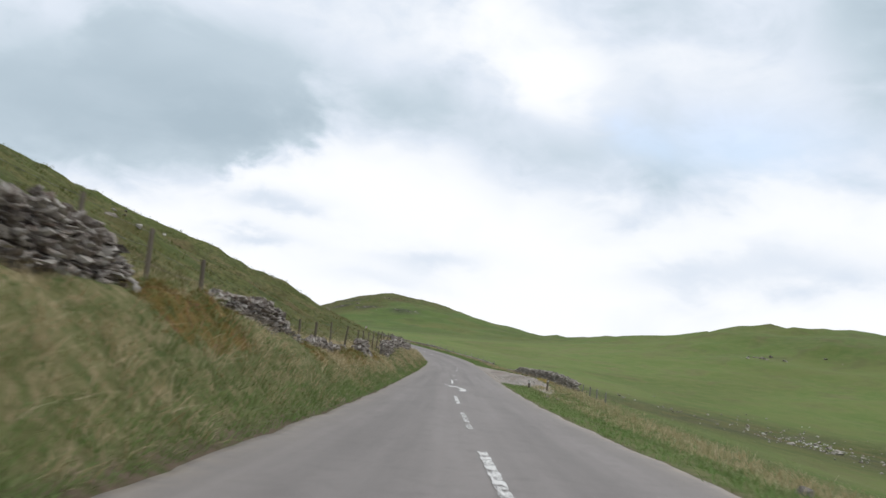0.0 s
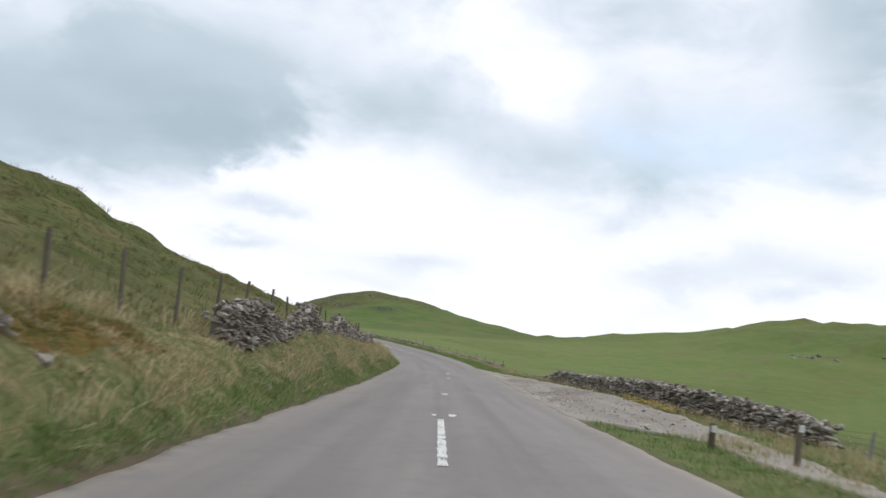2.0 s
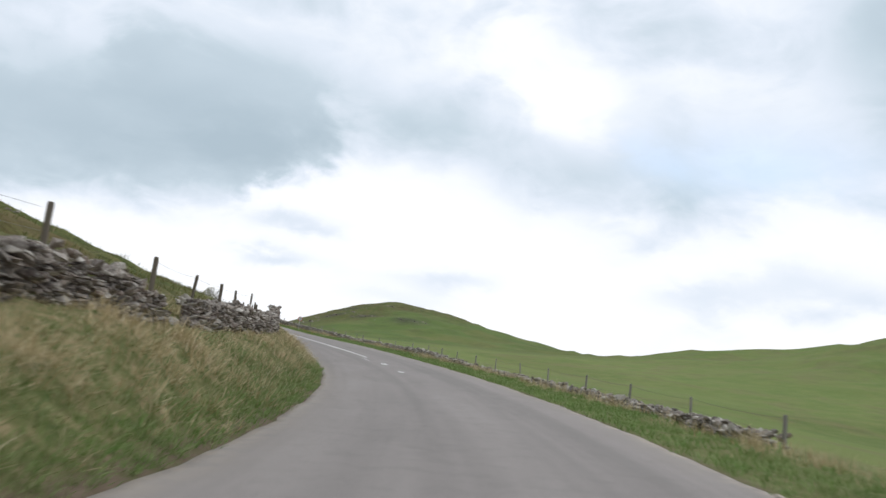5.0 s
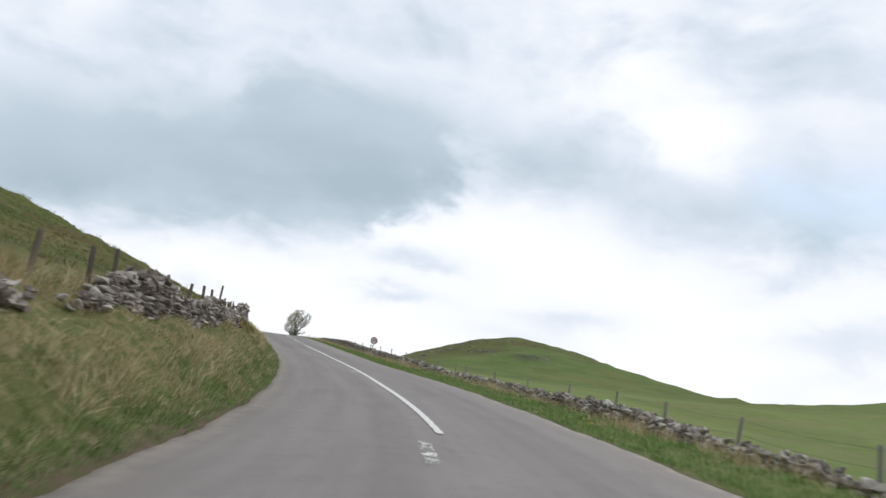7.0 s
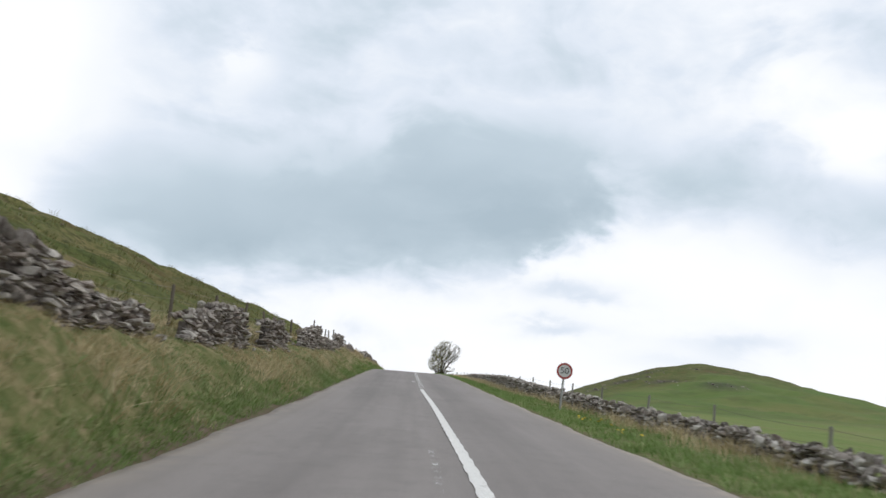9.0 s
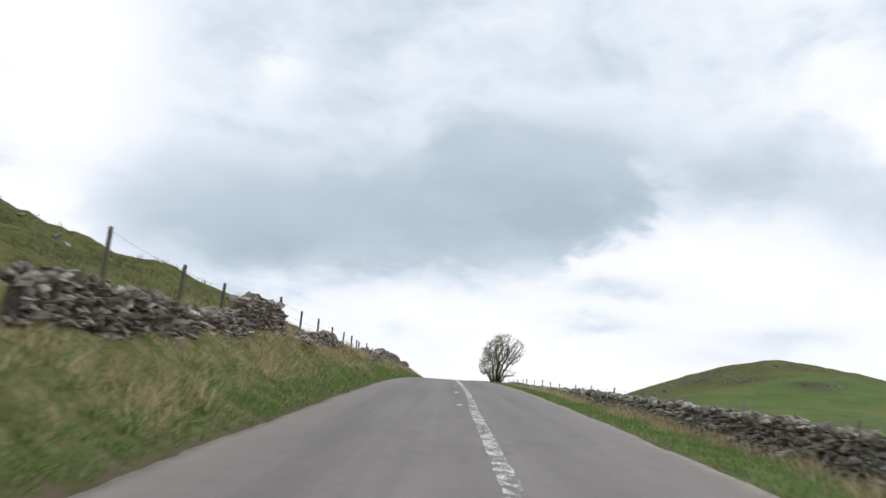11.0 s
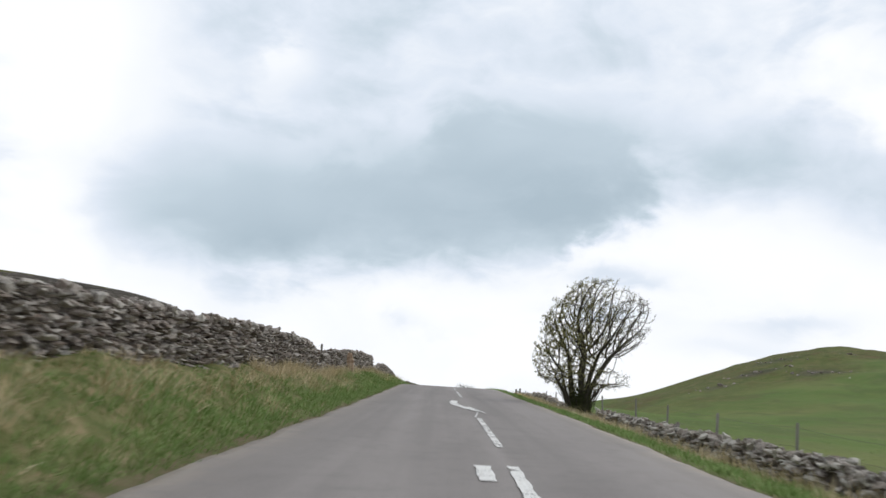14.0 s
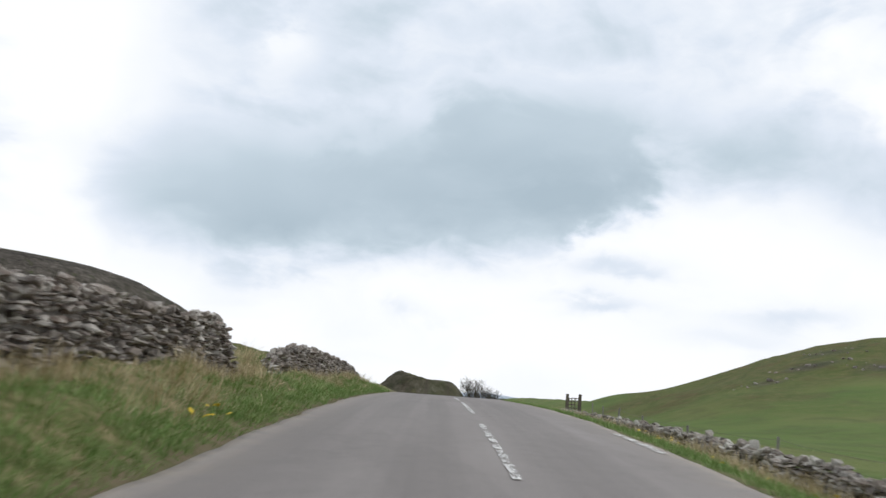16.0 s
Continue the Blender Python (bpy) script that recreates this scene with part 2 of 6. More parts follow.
def asphalt_material(name, dark, light, worn=0.24, holes=0.12, broken=0.0):
    m, nt, b = shader(name)
    uv = coords(nt, "UV")
    v = coords(nt)
    agg = grain(nt, v, 95, 2, 0.7)
    blot = grain(nt, coords(nt, "UV", (0.9, 0.10, 1)), 1.0, 5, 0.6, 0.3)
    big = grain(nt, v, 0.22, 5, 0.6)
    mid = grain(nt, v, 2.3, 5, 0.65)
    col = blend(nt, big, dark, light)
    col = blend(nt, calc(nt, "MULTIPLY", grey(nt, blot, 0.45, 0.68), worn), col, tuple(min(1.0, c * 1.45) for c in light))
    col = blend(nt, calc(nt, "MULTIPLY", grey(nt, mid, 0.50, 0.70), 0.35), col, tuple(c * 0.72 for c in dark))
    col = blend(nt, calc(nt, "MULTIPLY", grey(nt, agg, 0.42, 0.66), 0.4), col, tuple(min(1.0, c * 1.5) for c in light))
    # darker wheel tracks and lengthwise streaks
    track = grain(nt, coords(nt, "UV", (0.85, 0.012, 1)), 1.0, 3, 0.6)
    col = blend(nt, calc(nt, "MULTIPLY", grey(nt, track, 0.40, 0.62), 0.38), col, tuple(c * 0.68 for c in dark))
    patch = grain(nt, coords(nt, "UV", (0.5, 0.16, 1)), 1.0, 4, 0.6, 0.5)
    col = blend(nt, calc(nt, "MULTIPLY", grey(nt, patch, 0.56, 0.60), holes), col, tuple(c * 0.62 for c in dark))
    if broken:
        # the crust has gone in places: brown soil, pale chippings
        lost = grain(nt, coords(nt, "UV", (0.42, 0.16, 1)), 1.0, 6, 0.68, 0.4)
        col = blend(nt, calc(nt, "MULTIPLY", grey(nt, lost, 0.50, 0.56), broken), col, (0.17, 0.125, 0.095))
        chip = grain(nt, v, 26, 3, 0.7)
        col = blend(nt, calc(nt, "MULTIPLY", grey(nt, chip, 0.60, 0.66), broken), col, (0.46, 0.42, 0.37))
    # pale grit swept to the sides
    side_grit = calc(nt, "MULTIPLY", attribute(nt, "edge"), calc(nt, "ADD", 0.2, grey(nt, mid, 0.35, 0.6)))
    col = blend(nt, side_grit, col, (0.33, 0.285, 0.235))
    finish(nt, b, col, 0.82, 0.25)
    relief(nt, b, agg, 0.35, 0.006)
    return m


def stone_material(name="gritstone", tint=(1, 1, 1), moss=0.35):
    m, nt, b = shader(name)
    v = coords(nt)
    geo = nt.nodes.new("ShaderNodeObjectInfo")
    isl = nt.nodes.new("ShaderNodeNewGeometry")
    pick = calc(nt, "FRACT", calc(nt, "ADD", geo.outputs["Random"], isl.outputs["Random Per Island"]), 0.0)
    world_v = nt.nodes.new("ShaderNodeVectorMath")
    world_v.operation = "ADD"
    nt.links.new(v, world_v.inputs[0])
    cv = nt.nodes.new("ShaderNodeCombineXYZ")
    nt.links.new(calc(nt, "MULTIPLY", pick, 37.0), cv.inputs[0])
    nt.links.new(cv.outputs[0], world_v.inputs[1])
    n1, n2 = grain(nt, world_v.outputs[0], 9, 5, 0.65), grain(nt, world_v.outputs[0], 38, 4, 0.7)
    t = tint
    def tinted(c):
        return tuple(v * w for v, w in zip(c, t))
    base = ramp(nt, pick, (0.0, tinted((0.075, 0.064, 0.058))), (0.22, tinted((0.165, 0.142, 0.128))), (0.45, tinted((0.25, 0.22, 0.198))), (0.62, tinted((0.17, 0.132, 0.110))), (0.8, tinted((0.36, 0.335, 0.305))), (1.0, tinted((0.52, 0.50, 0.47))))
    # pale lichen crusts, dark weathering, a little moss
    n3 = grain(nt, world_v.outputs[0], 17, 4, 0.6, 0.8)
    col = blend(nt, calc(nt, "MULTIPLY", grey(nt, n3, 0.50, 0.60), 0.7), base, tinted((0.46, 0.45, 0.42)))
    col = blend(nt, calc(nt, "MULTIPLY", grey(nt, n2, 0.50, 0.68), 0.6), col, (0.045, 0.039, 0.035))
    col = blend(nt, calc(nt, "MULTIPLY", grey(nt, n1, 0.60, 0.68), moss * 0.6), col, (0.105, 0.10, 0.035))
    finish(nt, b, col, 0.92, 0.15)
    relief(nt, b, calc(nt, "ADD", n1, n2), 0.6, 0.02)
    return m


def blade_material(name, *stops, thin=0.0):
    """Grass or leaves; thin: how much light passes through."""
    m, nt, b = shader(name)
    isl = nt.nodes.new("ShaderNodeNewGeometry")
    v = coords(nt)
    patch = grain(nt, v, 1.7, 5, 0.65)
    pick = calc(nt, "ADD", calc(nt, "MULTIPLY", isl.outputs["Random Per Island"], 0.55), calc(nt, "MULTIPLY", calc(nt, "SUBTRACT", patch, 0.33), 1.45))
    col = ramp(nt, pick, *stops)
    finish(nt, b, col, 0.8, 0.2)
    if thin:
        glow = nt.nodes.new("ShaderNodeBsdfTranslucent")
        nt.links.new(col, glow.inputs[0])
        ms = nt.nodes.new("ShaderNodeMixShader")
        ms.inputs[0].default_value = thin
        nt.links.new(b.outputs[0], ms.inputs[1])
        nt.links.new(glow.outputs[0], ms.inputs[2])
        nt.links.new(ms.outputs[0], nt.nodes["Material Output"].inputs[0])
    return m


def wood_material(name, dark, light):
    m, nt, b = shader(name)
    v = coords(nt, "Object", (9, 9, 0.9))
    n1, n2 = grain(nt, v, 3.0, 6, 0.65, 0.4), grain(nt, coords(nt), 40, 3)
    info = nt.nodes.new("ShaderNodeObjectInfo")
    col = blend(nt, n1, dark, light)
    col = blend(nt, calc(nt, "MULTIPLY", info.outputs["Random"], 0.45), col, tuple(c * 0.55 for c in dark))
    col = blend(nt, calc(nt, "MULTIPLY", grey(nt, n2, 0.55, 0.7), 0.35), col, (0.16, 0.17, 0.12))
    finish(nt, b, col, 0.88, 0.15)
    relief(nt, b, n1, 0.5, 0.006)
    return m


def plain_material(name, colour, rough=0.6, metal=0.0, spec=0.4):
    m, nt, b = shader(name)
    n1 = grain(nt, coords(nt), 22, 5, 0.6)
    finish(nt, b, blend(nt, calc(nt, "MULTIPLY", grey(nt, n1, 0.45, 0.75), 0.4), colour, tuple(c * 0.6 for c in colour)), rough, spec)
    b.inputs["Metallic"].default_value = metal
    return m


def paint_material():
    """Thermoplastic line paint, scuffed through to the tar in places."""
    m, nt, b = shader("worn_road_paint")
    v = coords(nt)
    n1, n2 = grain(nt, v, 3.5, 6, 0.7), grain(nt, v, 30, 4, 0.7)
    col = blend(nt, grey(nt, n2, 0.40, 0.72), (0.72, 0.71, 0.68), (0.45, 0.43, 0.40))
    finish(nt, b, col, 0.7, 0.3)
    gone = nt.nodes.new("ShaderNodeBsdfTransparent")
    ms = nt.nodes.new("ShaderNodeMixShader")
    wear = calc(nt, "ADD", calc(nt, "MULTIPLY", n1, 0.62), calc(nt, "MULTIPLY", n2, 0.38))
    cut = calc(nt, "ADD", wear, calc(nt, "MULTIPLY", attribute(nt, "wear"), 0.22))
    nt.links.new(grey(nt, cut, 0.555, 0.60), ms.inputs[0])
    nt.links.new(b.outputs[0], ms.inputs[1])
    nt.links.new(gone.outputs[0], ms.inputs[2])
    nt.links.new(ms.outputs[0], nt.nodes["Material Output"].inputs[0])
    return m


TURF = ground_material()
ASPHALT = asphalt_material("weathered_asphalt", (0.174, 0.156, 0.146), (0.227, 0.205, 0.192))
GRIT = asphalt_material("broken_layby_asphalt", (0.185, 0.160, 0.138), (0.275, 0.240, 0.205), 0.8, 0.6, 0.6)
STONE = stone_material("gritstone", (1.04, 1.0, 0.955))
PALE_STONE = stone_material("pale_limestone", (1.5, 1.5, 1.45), 0.15)
LIGHT_STONE = stone_material("sunbleached_limestone", (1.1, 1.08, 1.03), 0.35)
# stone tint more than halved, so gap shade is in the hearting's colour
SHADED_HEARTING = stone_material("shade_dark_hearting", (0.45, 0.42, 0.4), 0.2)
GREEN_BLADE = blade_material("green_grass_blade", (0.05, (0.090, 0.135, 0.045)), (0.35, (0.165, 0.22, 0.078)), (0.65, (0.25, 0.295, 0.125)), (0.95, (0.40, 0.37, 0.20)))
DRY_BLADE = blade_material("dry_grass_blade", (0.05, (0.24, 0.20, 0.10)), (0.35, (0.42, 0.335, 0.18)), (0.65, (0.60, 0.485, 0.30)), (0.95, (0.74, 0.63, 0.44)))
LUSH_BLADE = blade_material("lush_grass_blade", (0.05, (0.105, 0.18, 0.048)), (0.4, (0.175, 0.275, 0.08)), (0.75, (0.255, 0.335, 0.12)), (0.95, (0.40, 0.39, 0.20)))
HILL_BLADE = blade_material("hill_grass_blade", (0.05, (0.066, 0.084, 0.024)), (0.4, (0.125, 0.142, 0.044)), (0.7, (0.20, 0.180, 0.075)), (0.95, (0.36, 0.29, 0.15)))
OCHRE_BLADE = blade_material("ochre_moss_frond", (0.05, (0.090, 0.105, 0.030)), (0.35, (0.165, 0.145, 0.042)), (0.6, (0.250, 0.175, 0.055)), (0.95, (0.20, 0.105, 0.055)))
PALE_WOOD = wood_material("silvered_post_timber", (0.20, 0.185, 0.165), (0.36, 0.34, 0.31))
POST_WOOD = wood_material("weathered_post_timber", (0.11, 0.088, 0.068), (0.21, 0.18, 0.145))
PAINT = paint_material()
WIRE = plain_material("rusty_fence_wire", (0.16, 0.15, 0.14), 0.6, 0.5)
STEEL = plain_material("galvanised_steel", (0.42, 0.42, 0.41), 0.5, 0.6)

# ---- the lie of the land ----
def _dense(knots):
    k = np.array(knots, float)
    out = []
    for i in range(1, len(k) - 2):
        for u in np.linspace(0, 1, 24, endpoint=False):
            a, b, c, d = k[i - 1], k[i], k[i + 1], k[i + 2]
            out.append(0.5 * (2 * b + (c - a) * u + (2 * a - 5 * b + 4 * c - d) * u * u + (3 * b - a - 3 * c + d) * u ** 3))
    return np.array(out)


LINE = _dense(ROAD_LINE)
_step = np.hypot(*np.diff(LINE[:, :2], axis=0).T)
LINE_S = np.concatenate([[0], np.cumsum(_step)])
LINE_S -= LINE_S[np.argmin((LINE[:, :2] ** 2).sum(1))]
_tan = np.gradient(LINE[:, :2], axis=0)
_tan /= np.linalg.norm(_tan, axis=1, keepdims=True)
NEAR_N = np.stack([_tan[:, 1], -_tan[:, 0]], 1)
S_LO, S_HI = LINE_S[0], LINE_S[-1]


def centre(s):
    """The line's x, y and z at s metres along it; it runs on straight at both ends."""
    s = np.asarray(s, float)
    q = np.clip(s, S_LO, S_HI)
    p = np.stack([np.interp(q, LINE_S, LINE[:, i]) for i in range(3)], -1)
    n = side(q)
    t = np.stack([-n[..., 1], n[..., 0]], -1)
    p[..., :2] += t * (s - q)[..., None]
    p[..., 2] -= 24 * (1 - np.exp(-np.maximum(s - S_HI, 0) / 400))
    return p


def side(s):
    n = np.stack([np.interp(s, LINE_S, NEAR_N[:, i]) for i in range(2)], -1)
    return n / np.linalg.norm(n, axis=-1, keepdims=True)


def wide_side(s):
    a = np.radians(np.interp(s, [-200, 150, 500], [-4, 10, 23.2]))
    return np.stack([np.cos(a), np.sin(a)], -1)


def spot(s, n):
    """World x, y of a place s metres along the road and n metres to its right."""
    s, n = np.broadcast_arrays(np.asarray(s, float), np.asarray(n, float))
    m = np.clip(n, -60, 60)
    return centre(s)[..., :2] + side(s) * m[..., None] + wide_side(s) * (n - m)[..., None]


def smooth(a, b, x):
    u = np.clip((np.asarray(x, float) - a) / (b - a), 0, 1)
    return u * u * (3 - 2 * u)


def bank_of(s):
    """Superelevation of the carriageway in the bend."""
    return 0.012 + 0.045 * smooth(95, 120, s) * (1 - smooth(160, 185, s))


def left_edge(s):
    return np.interp(s, [-60, 0, 30, 55, 85, 95, 106, 120, 135, 160, 210, 250, 290, 330], [-2.6, -2.6, -2.65, -2.9, -2.85, -2.6, -2.25, -2.35, -2.6, -2.9, -2.75, -2.9, -2.5, -2.4])


def right_edge(s):
    return np.interp(s, [-60, 0, 30, 55, 100, 130, 160, 185, 330], [3.9, 3.8, 3.45, 3.6, 4.0, 3.95, 3.78, 3.52, 3.72])


def verge_top(s):
    """Height over the road of the ground at the foot of the left-hand wall."""
    return np.interp(s, [-60, 12, 18.7, 20.6, 23.3, 28, 43, 57, 61.5, 66, 68, 70.4, 72.2, 77.4, 83, 90, 97, 107, 120, 133, 137, 140, 149, 160, 176, 181, 191, 211, 219, 222.5, 227, 230, 240, 249, 253.8, 256, 259, 262.5, 280, 285, 293, 300, 312, 318, 326, 342, 380], [1.9, 1.9, 1.86, 1.62, 1.5, 1.28, 1.08, 1.12, 1.15, 1.5, 1.68, 1.76, 1.82, 1.72, 1.64, 1.42, 1.4, 1.26, 1.2, 1.18, 1.1, 1.25, 1.42, 1.5, 1.5, 1.27, 1.12, 1.25, 1.17, 1.33, 1.52, 1.35, 1.22, 1.2, 0.95, 0.72, 0.74, 1.0, 0.93, 0.85, 0.63, 0.72, 0.75, 0.52, 0.42, 0.55, 0.3])


def right_foot(s):
    """Height over the road of the ground at the foot of the right-hand wall."""
    return np.interp(s, [-60, 20, 44, 58, 75, 90, 110, 150, 185, 215, 250, 290, 330, 380], [-1.0, -0.75, -0.3, 0.1, 0.25, 0.15, 0.0, 0.08, 0.08, -0.15, -0.2, -0.38, -0.47, -0.48])


def right_wall_n(s):
    return np.interp(s, [0, 40, 60, 92, 115, 135, 200, 250, 300, 380], [9.6, 9.2, 8.9, 7.9, 6.8, 6.3, 6.2, 6.2, 6.1, 7.6])


HILLS = [  # x, y, height, reach along x, reach along y, turn in degrees, and how steep the sides are where they are cut
    (-38.4, 662.0, 30.2, 68.4, 152.1, 13.8),
    (-76.4, 573.4, 15.0, 51.9, 103.9, 7.6),
    (142.7, 279.4, 20.1, 78.8, 96.0, 32.0),
    (273.7, 700.2, 27.5, 194.0, 221.4, 2.9),
    (-321.3, 460.4, 27.8, 88.2, 83.8, 37.6, 2.5),
    (328.3, 350.9, 18.5, 106.8, 149.6, -0.7),
    (-9.2, 495.2, 6.7, 59.9, 81.2, -13.6),
    (-138.0, 575.0, 5.0, 22.0, 40.0, 0.0),
]
LEFT = dict(s=[-60, 0, 40, 70, 100, 130, 160, 200, 225, 245, 265, 285, 310, 340, 420], g=[0.508, 0.505, 0.49, 0.42, 0.315, 0.345, 0.271, 0.399, 0.353, 0.372, 0.3, 0.17, 0.14, 0.15, 0.244], h=[55.3, 56.4, 58.6, 61.6, 65.9, 70.5, 63.6, 59.7, 57.3, 52.4, 42.0, 14.0, 9.0, 8.0, 7.5])


HEAPS_OF_SPOIL = ((-163.6, 496.0, 11.5, 7.9), (-184.0, 489.0, 15.0, 1.8))  # x, y, reach, height


def bumps(x, y, scale, seed=0.0):
    """Soft rolling unevenness."""
    return (np.sin(x / scale + 1.3 * np.sin(y / scale * 0.7 + seed)) * np.cos(y / scale * 0.9 + 0.8 * np.sin(x / scale * 0.6 + seed * 2)))


def ground_z(s, n):
    """Height of the ground at s along and n across the road."""
    s, n = np.broadcast_arrays(np.asarray(s, float), np.asarray(n, float))
    p = spot(s, n)
    x, y = p[..., 0], p[..., 1]
    road = centre(s)[..., 2]
    le, re = left_edge(s), right_edge(s)
    vt = verge_top(s)
    # left: a steep grassy bank, the wall's shelf, then the hillside
    d = np.maximum(-n + le, 0)
    prof = np.where(d < 0.35, 0.10 * d / 0.35, 0.10 + (vt - 0.10) * smooth(0.2, 2.1, d) + 0.0)
    prof = prof + 0.33 * np.clip(d - 2.2, 0, 1.3)
    dd = np.maximum(d - 3.5, 0)
    g = np.interp(s, LEFT["s"], LEFT["g"])
    top = np.interp(s, LEFT["s"], LEFT["h"])
    hill = top * (1 - np.exp(-dd * g / top))
    left = prof + hill + 0.22 * bumps(x, y, 5.0) * smooth(1, 12, dd) + 0.6 * bumps(x, y, 19.0, 1.0) * smooth(8, 40, dd)
    # right: verge, wall foot, then the pasture falling away
    rw = right_wall_n(s)
    e = np.maximum(n - re, 0)
    rf = right_foot(s)
    u = np.clip(e / np.maximum(rw - re - 0.5, 0.5), 0, 1)
    r = rf * smooth(0, 1, u)
    f = np.maximum(n - rw - 0.6, 0)
    fall = np.interp(s, [-60, 30, 70, 130, 170, 215, 300, 400], [0.30, 0.30, 0.25, 0.18, 0.10, 0.09, 0.06, 0.05])
    deep = np.interp(s, [-60, 60, 140, 200, 300, 400], [13, 13, 10.5, 6, 5, 4])
    r = r - deep * (1 - np.exp(-f * fall / deep)) + 0.25 * bumps(x, y, 9.0, 2.0) * smooth(3, 25, f)
    z = road + np.where(n < le, left, np.where(n > re, r, 0.0))
    z = z + bank_of(s) * np.clip(n, le, re)
    # beyond the road's crest the land levels out to the far country
    base = -6.0 + np.interp(s, [380, 450, 550, 800, 1500, 2600], [0, -4, -9, -24, -48, -95]) * (1 - smooth(45, 130, n))
    far = smooth(60, 260, f)
    z = z * (1 - far * 0.9) + base * far * 0.9
    for hx, hy, hh, rx, ry, ht, *cut in HILLS:
        a = radians(ht)
        ux = (x - hx) * math.cos(a) + (y - hy) * math.sin(a)
        uy = -(x - hx) * math.sin(a) + (y - hy) * math.cos(a)
        z = z + hh * np.exp(-(np.abs(ux / rx) ** 2 + np.abs(uy / ry) ** 2) ** (cut[0] if cut else 1.0)) * smooth(10, 60, np.where(n > 0, f, dd))
    # flat-topped spoil heaps beside the road past the crest
    for hx, hy, hr, hh in HEAPS_OF_SPOIL:
        z = z + hh * np.exp(-(((x - hx) / hr) ** 2 + ((y - hy) / hr) ** 2) ** 3) * (1 + 0.03 * bumps(x, y, 2.2, 1.0))
    return z - 0.036 * np.maximum(s - 850, 0)

# ---- building helpers ----
def mesh_object(name, verts, faces, material=None, parent=None, smooth_shade=False):
    me = bpy.data.meshes.new(name)
    me.from_pydata(verts, [], faces)
    if material:
        me.materials.append(material)
    if smooth_shade:
        me.polygons.foreach_set("use_smooth", np.ones(len(me.polygons), bool))
    me.update()
    ob = new(name, me)
    if parent is not None:
        ob.parent = parent
    return ob


def part(name, bm, material, parent, label=""):
    me = bpy.data.meshes.new(name)
    bm.to_mesh(me)
    bm.free()
    me.materials.append(material)
    ob = new(name, me)
    ob.parent = parent
    if label:
        tagged(ob, label)
    return ob


def float_layer(me, name, values):
    layer = me.attributes.new(name, "FLOAT", "POINT")
    layer.data.foreach_set("value", np.asarray(values, np.float32).ravel())


def sheet(name, x, y, z, material, uv=None):
    """A grid mesh from arrays of the same two-dimensional shape."""
    r, c = x.shape
    co = np.stack([x, y, z], -1).reshape(-1, 3)
    idx = np.arange(r * c).reshape(r, c)
    quads = np.stack([idx[:-1, :-1], idx[:-1, 1:], idx[1:, 1:], idx[1:, :-1]], -1).reshape(-1, 4)
    me = bpy.data.meshes.new(name)
    me.vertices.add(len(co))
    me.vertices.foreach_set("co", co.ravel())
    me.loops.add(quads.size)
    me.loops.foreach_set("vertex_index", quads.ravel())
    me.polygons.add(len(quads))
    me.polygons.foreach_set("loop_start", np.arange(len(quads)) * 4)
    me.polygons.foreach_set("use_smooth", np.ones(len(quads), bool))
    me.update()
    me.validate()
    me.materials.append(material)
    if uv is not None:
        layer = me.uv_layers.new(name="metres")
        layer.data.foreach_set("uv", np.stack(uv, -1).reshape(-1, 2)[quads.ravel()].astype(np.float32).ravel())
    # faces up
    if me.polygons[0].normal.z < 0:
        me.flip_normals()
    return new(name, me)


def jitter(s, k, seed):
    """Repeatable one-dimensional unevenness of about unit size."""
    s = np.asarray(s, float)
    return (np.sin(s * k + seed) + 0.6 * np.sin(s * k * 2.3 + seed * 1.7) + 0.4 * np.sin(s * k * 5.1 + seed * 2.9)) / 1.4


# ---- ground, road, lay-by ----
def track_edges(s):
    """Inner and outer edge of the pull-in beside the road, or equal where there is none."""
    inner = np.interp(s, [22, 49, 56, 59.5, 60.5, 104], [5.9, 5.7, 5.7, 4.6, 3.55, 3.9])
    outer = np.interp(s, [22, 49, 52, 57, 64, 75, 84, 94, 100, 106], [5.9, 5.9, 6.7, 7.15, 7.5, 7.75, 7.35, 6.4, 5.2, 3.9])
    return inner, outer


def lumps(s, n):
    """Small tussocky unevenness of the verges and the near hillside."""
    p = spot(s, n)
    d = np.maximum(left_edge(s) - n, 0)
    e = np.maximum(n - right_edge(s), 0)
    k = 0.15 * bumps(p[..., 0], p[..., 1], 0.8, 0.7) + 0.07 * bumps(p[..., 0], p[..., 1], 0.36, 1.9)
    far = 0.8 * bumps(p[..., 0], p[..., 1], 6.5, 2.3) + 1.1 * bumps(p[..., 0], p[..., 1], 13.0, 0.4)
    knolls = 0.26 * bumps(p[..., 0], p[..., 1], 1.5, 3.1) + 0.17 * bumps(p[..., 0], p[..., 1], 0.8, 5.2) + 0.22 * bumps(p[..., 0], p[..., 1], 3.3, 0.6)
    crag = np.maximum(bumps(p[..., 0], p[..., 1], 3.4, 1.1), 0) ** 2 * np.maximum(bumps(p[..., 0], p[..., 1], 12.0, 4.2), 0)
    return (far + 1.6 * crag) * smooth(60, 130, e) + knolls * smooth(4, 12, d) * (1 - smooth(60, 120, d)) + k * (smooth(0.3, 1.2, d) * (1 - smooth(20, 60, d)) + 0.35 * smooth(0.3, 1.2, e) * (1 - smooth(12, 40, e)))


def turf_z(s, n):
    return ground_z(s, n) + lumps(s, n)


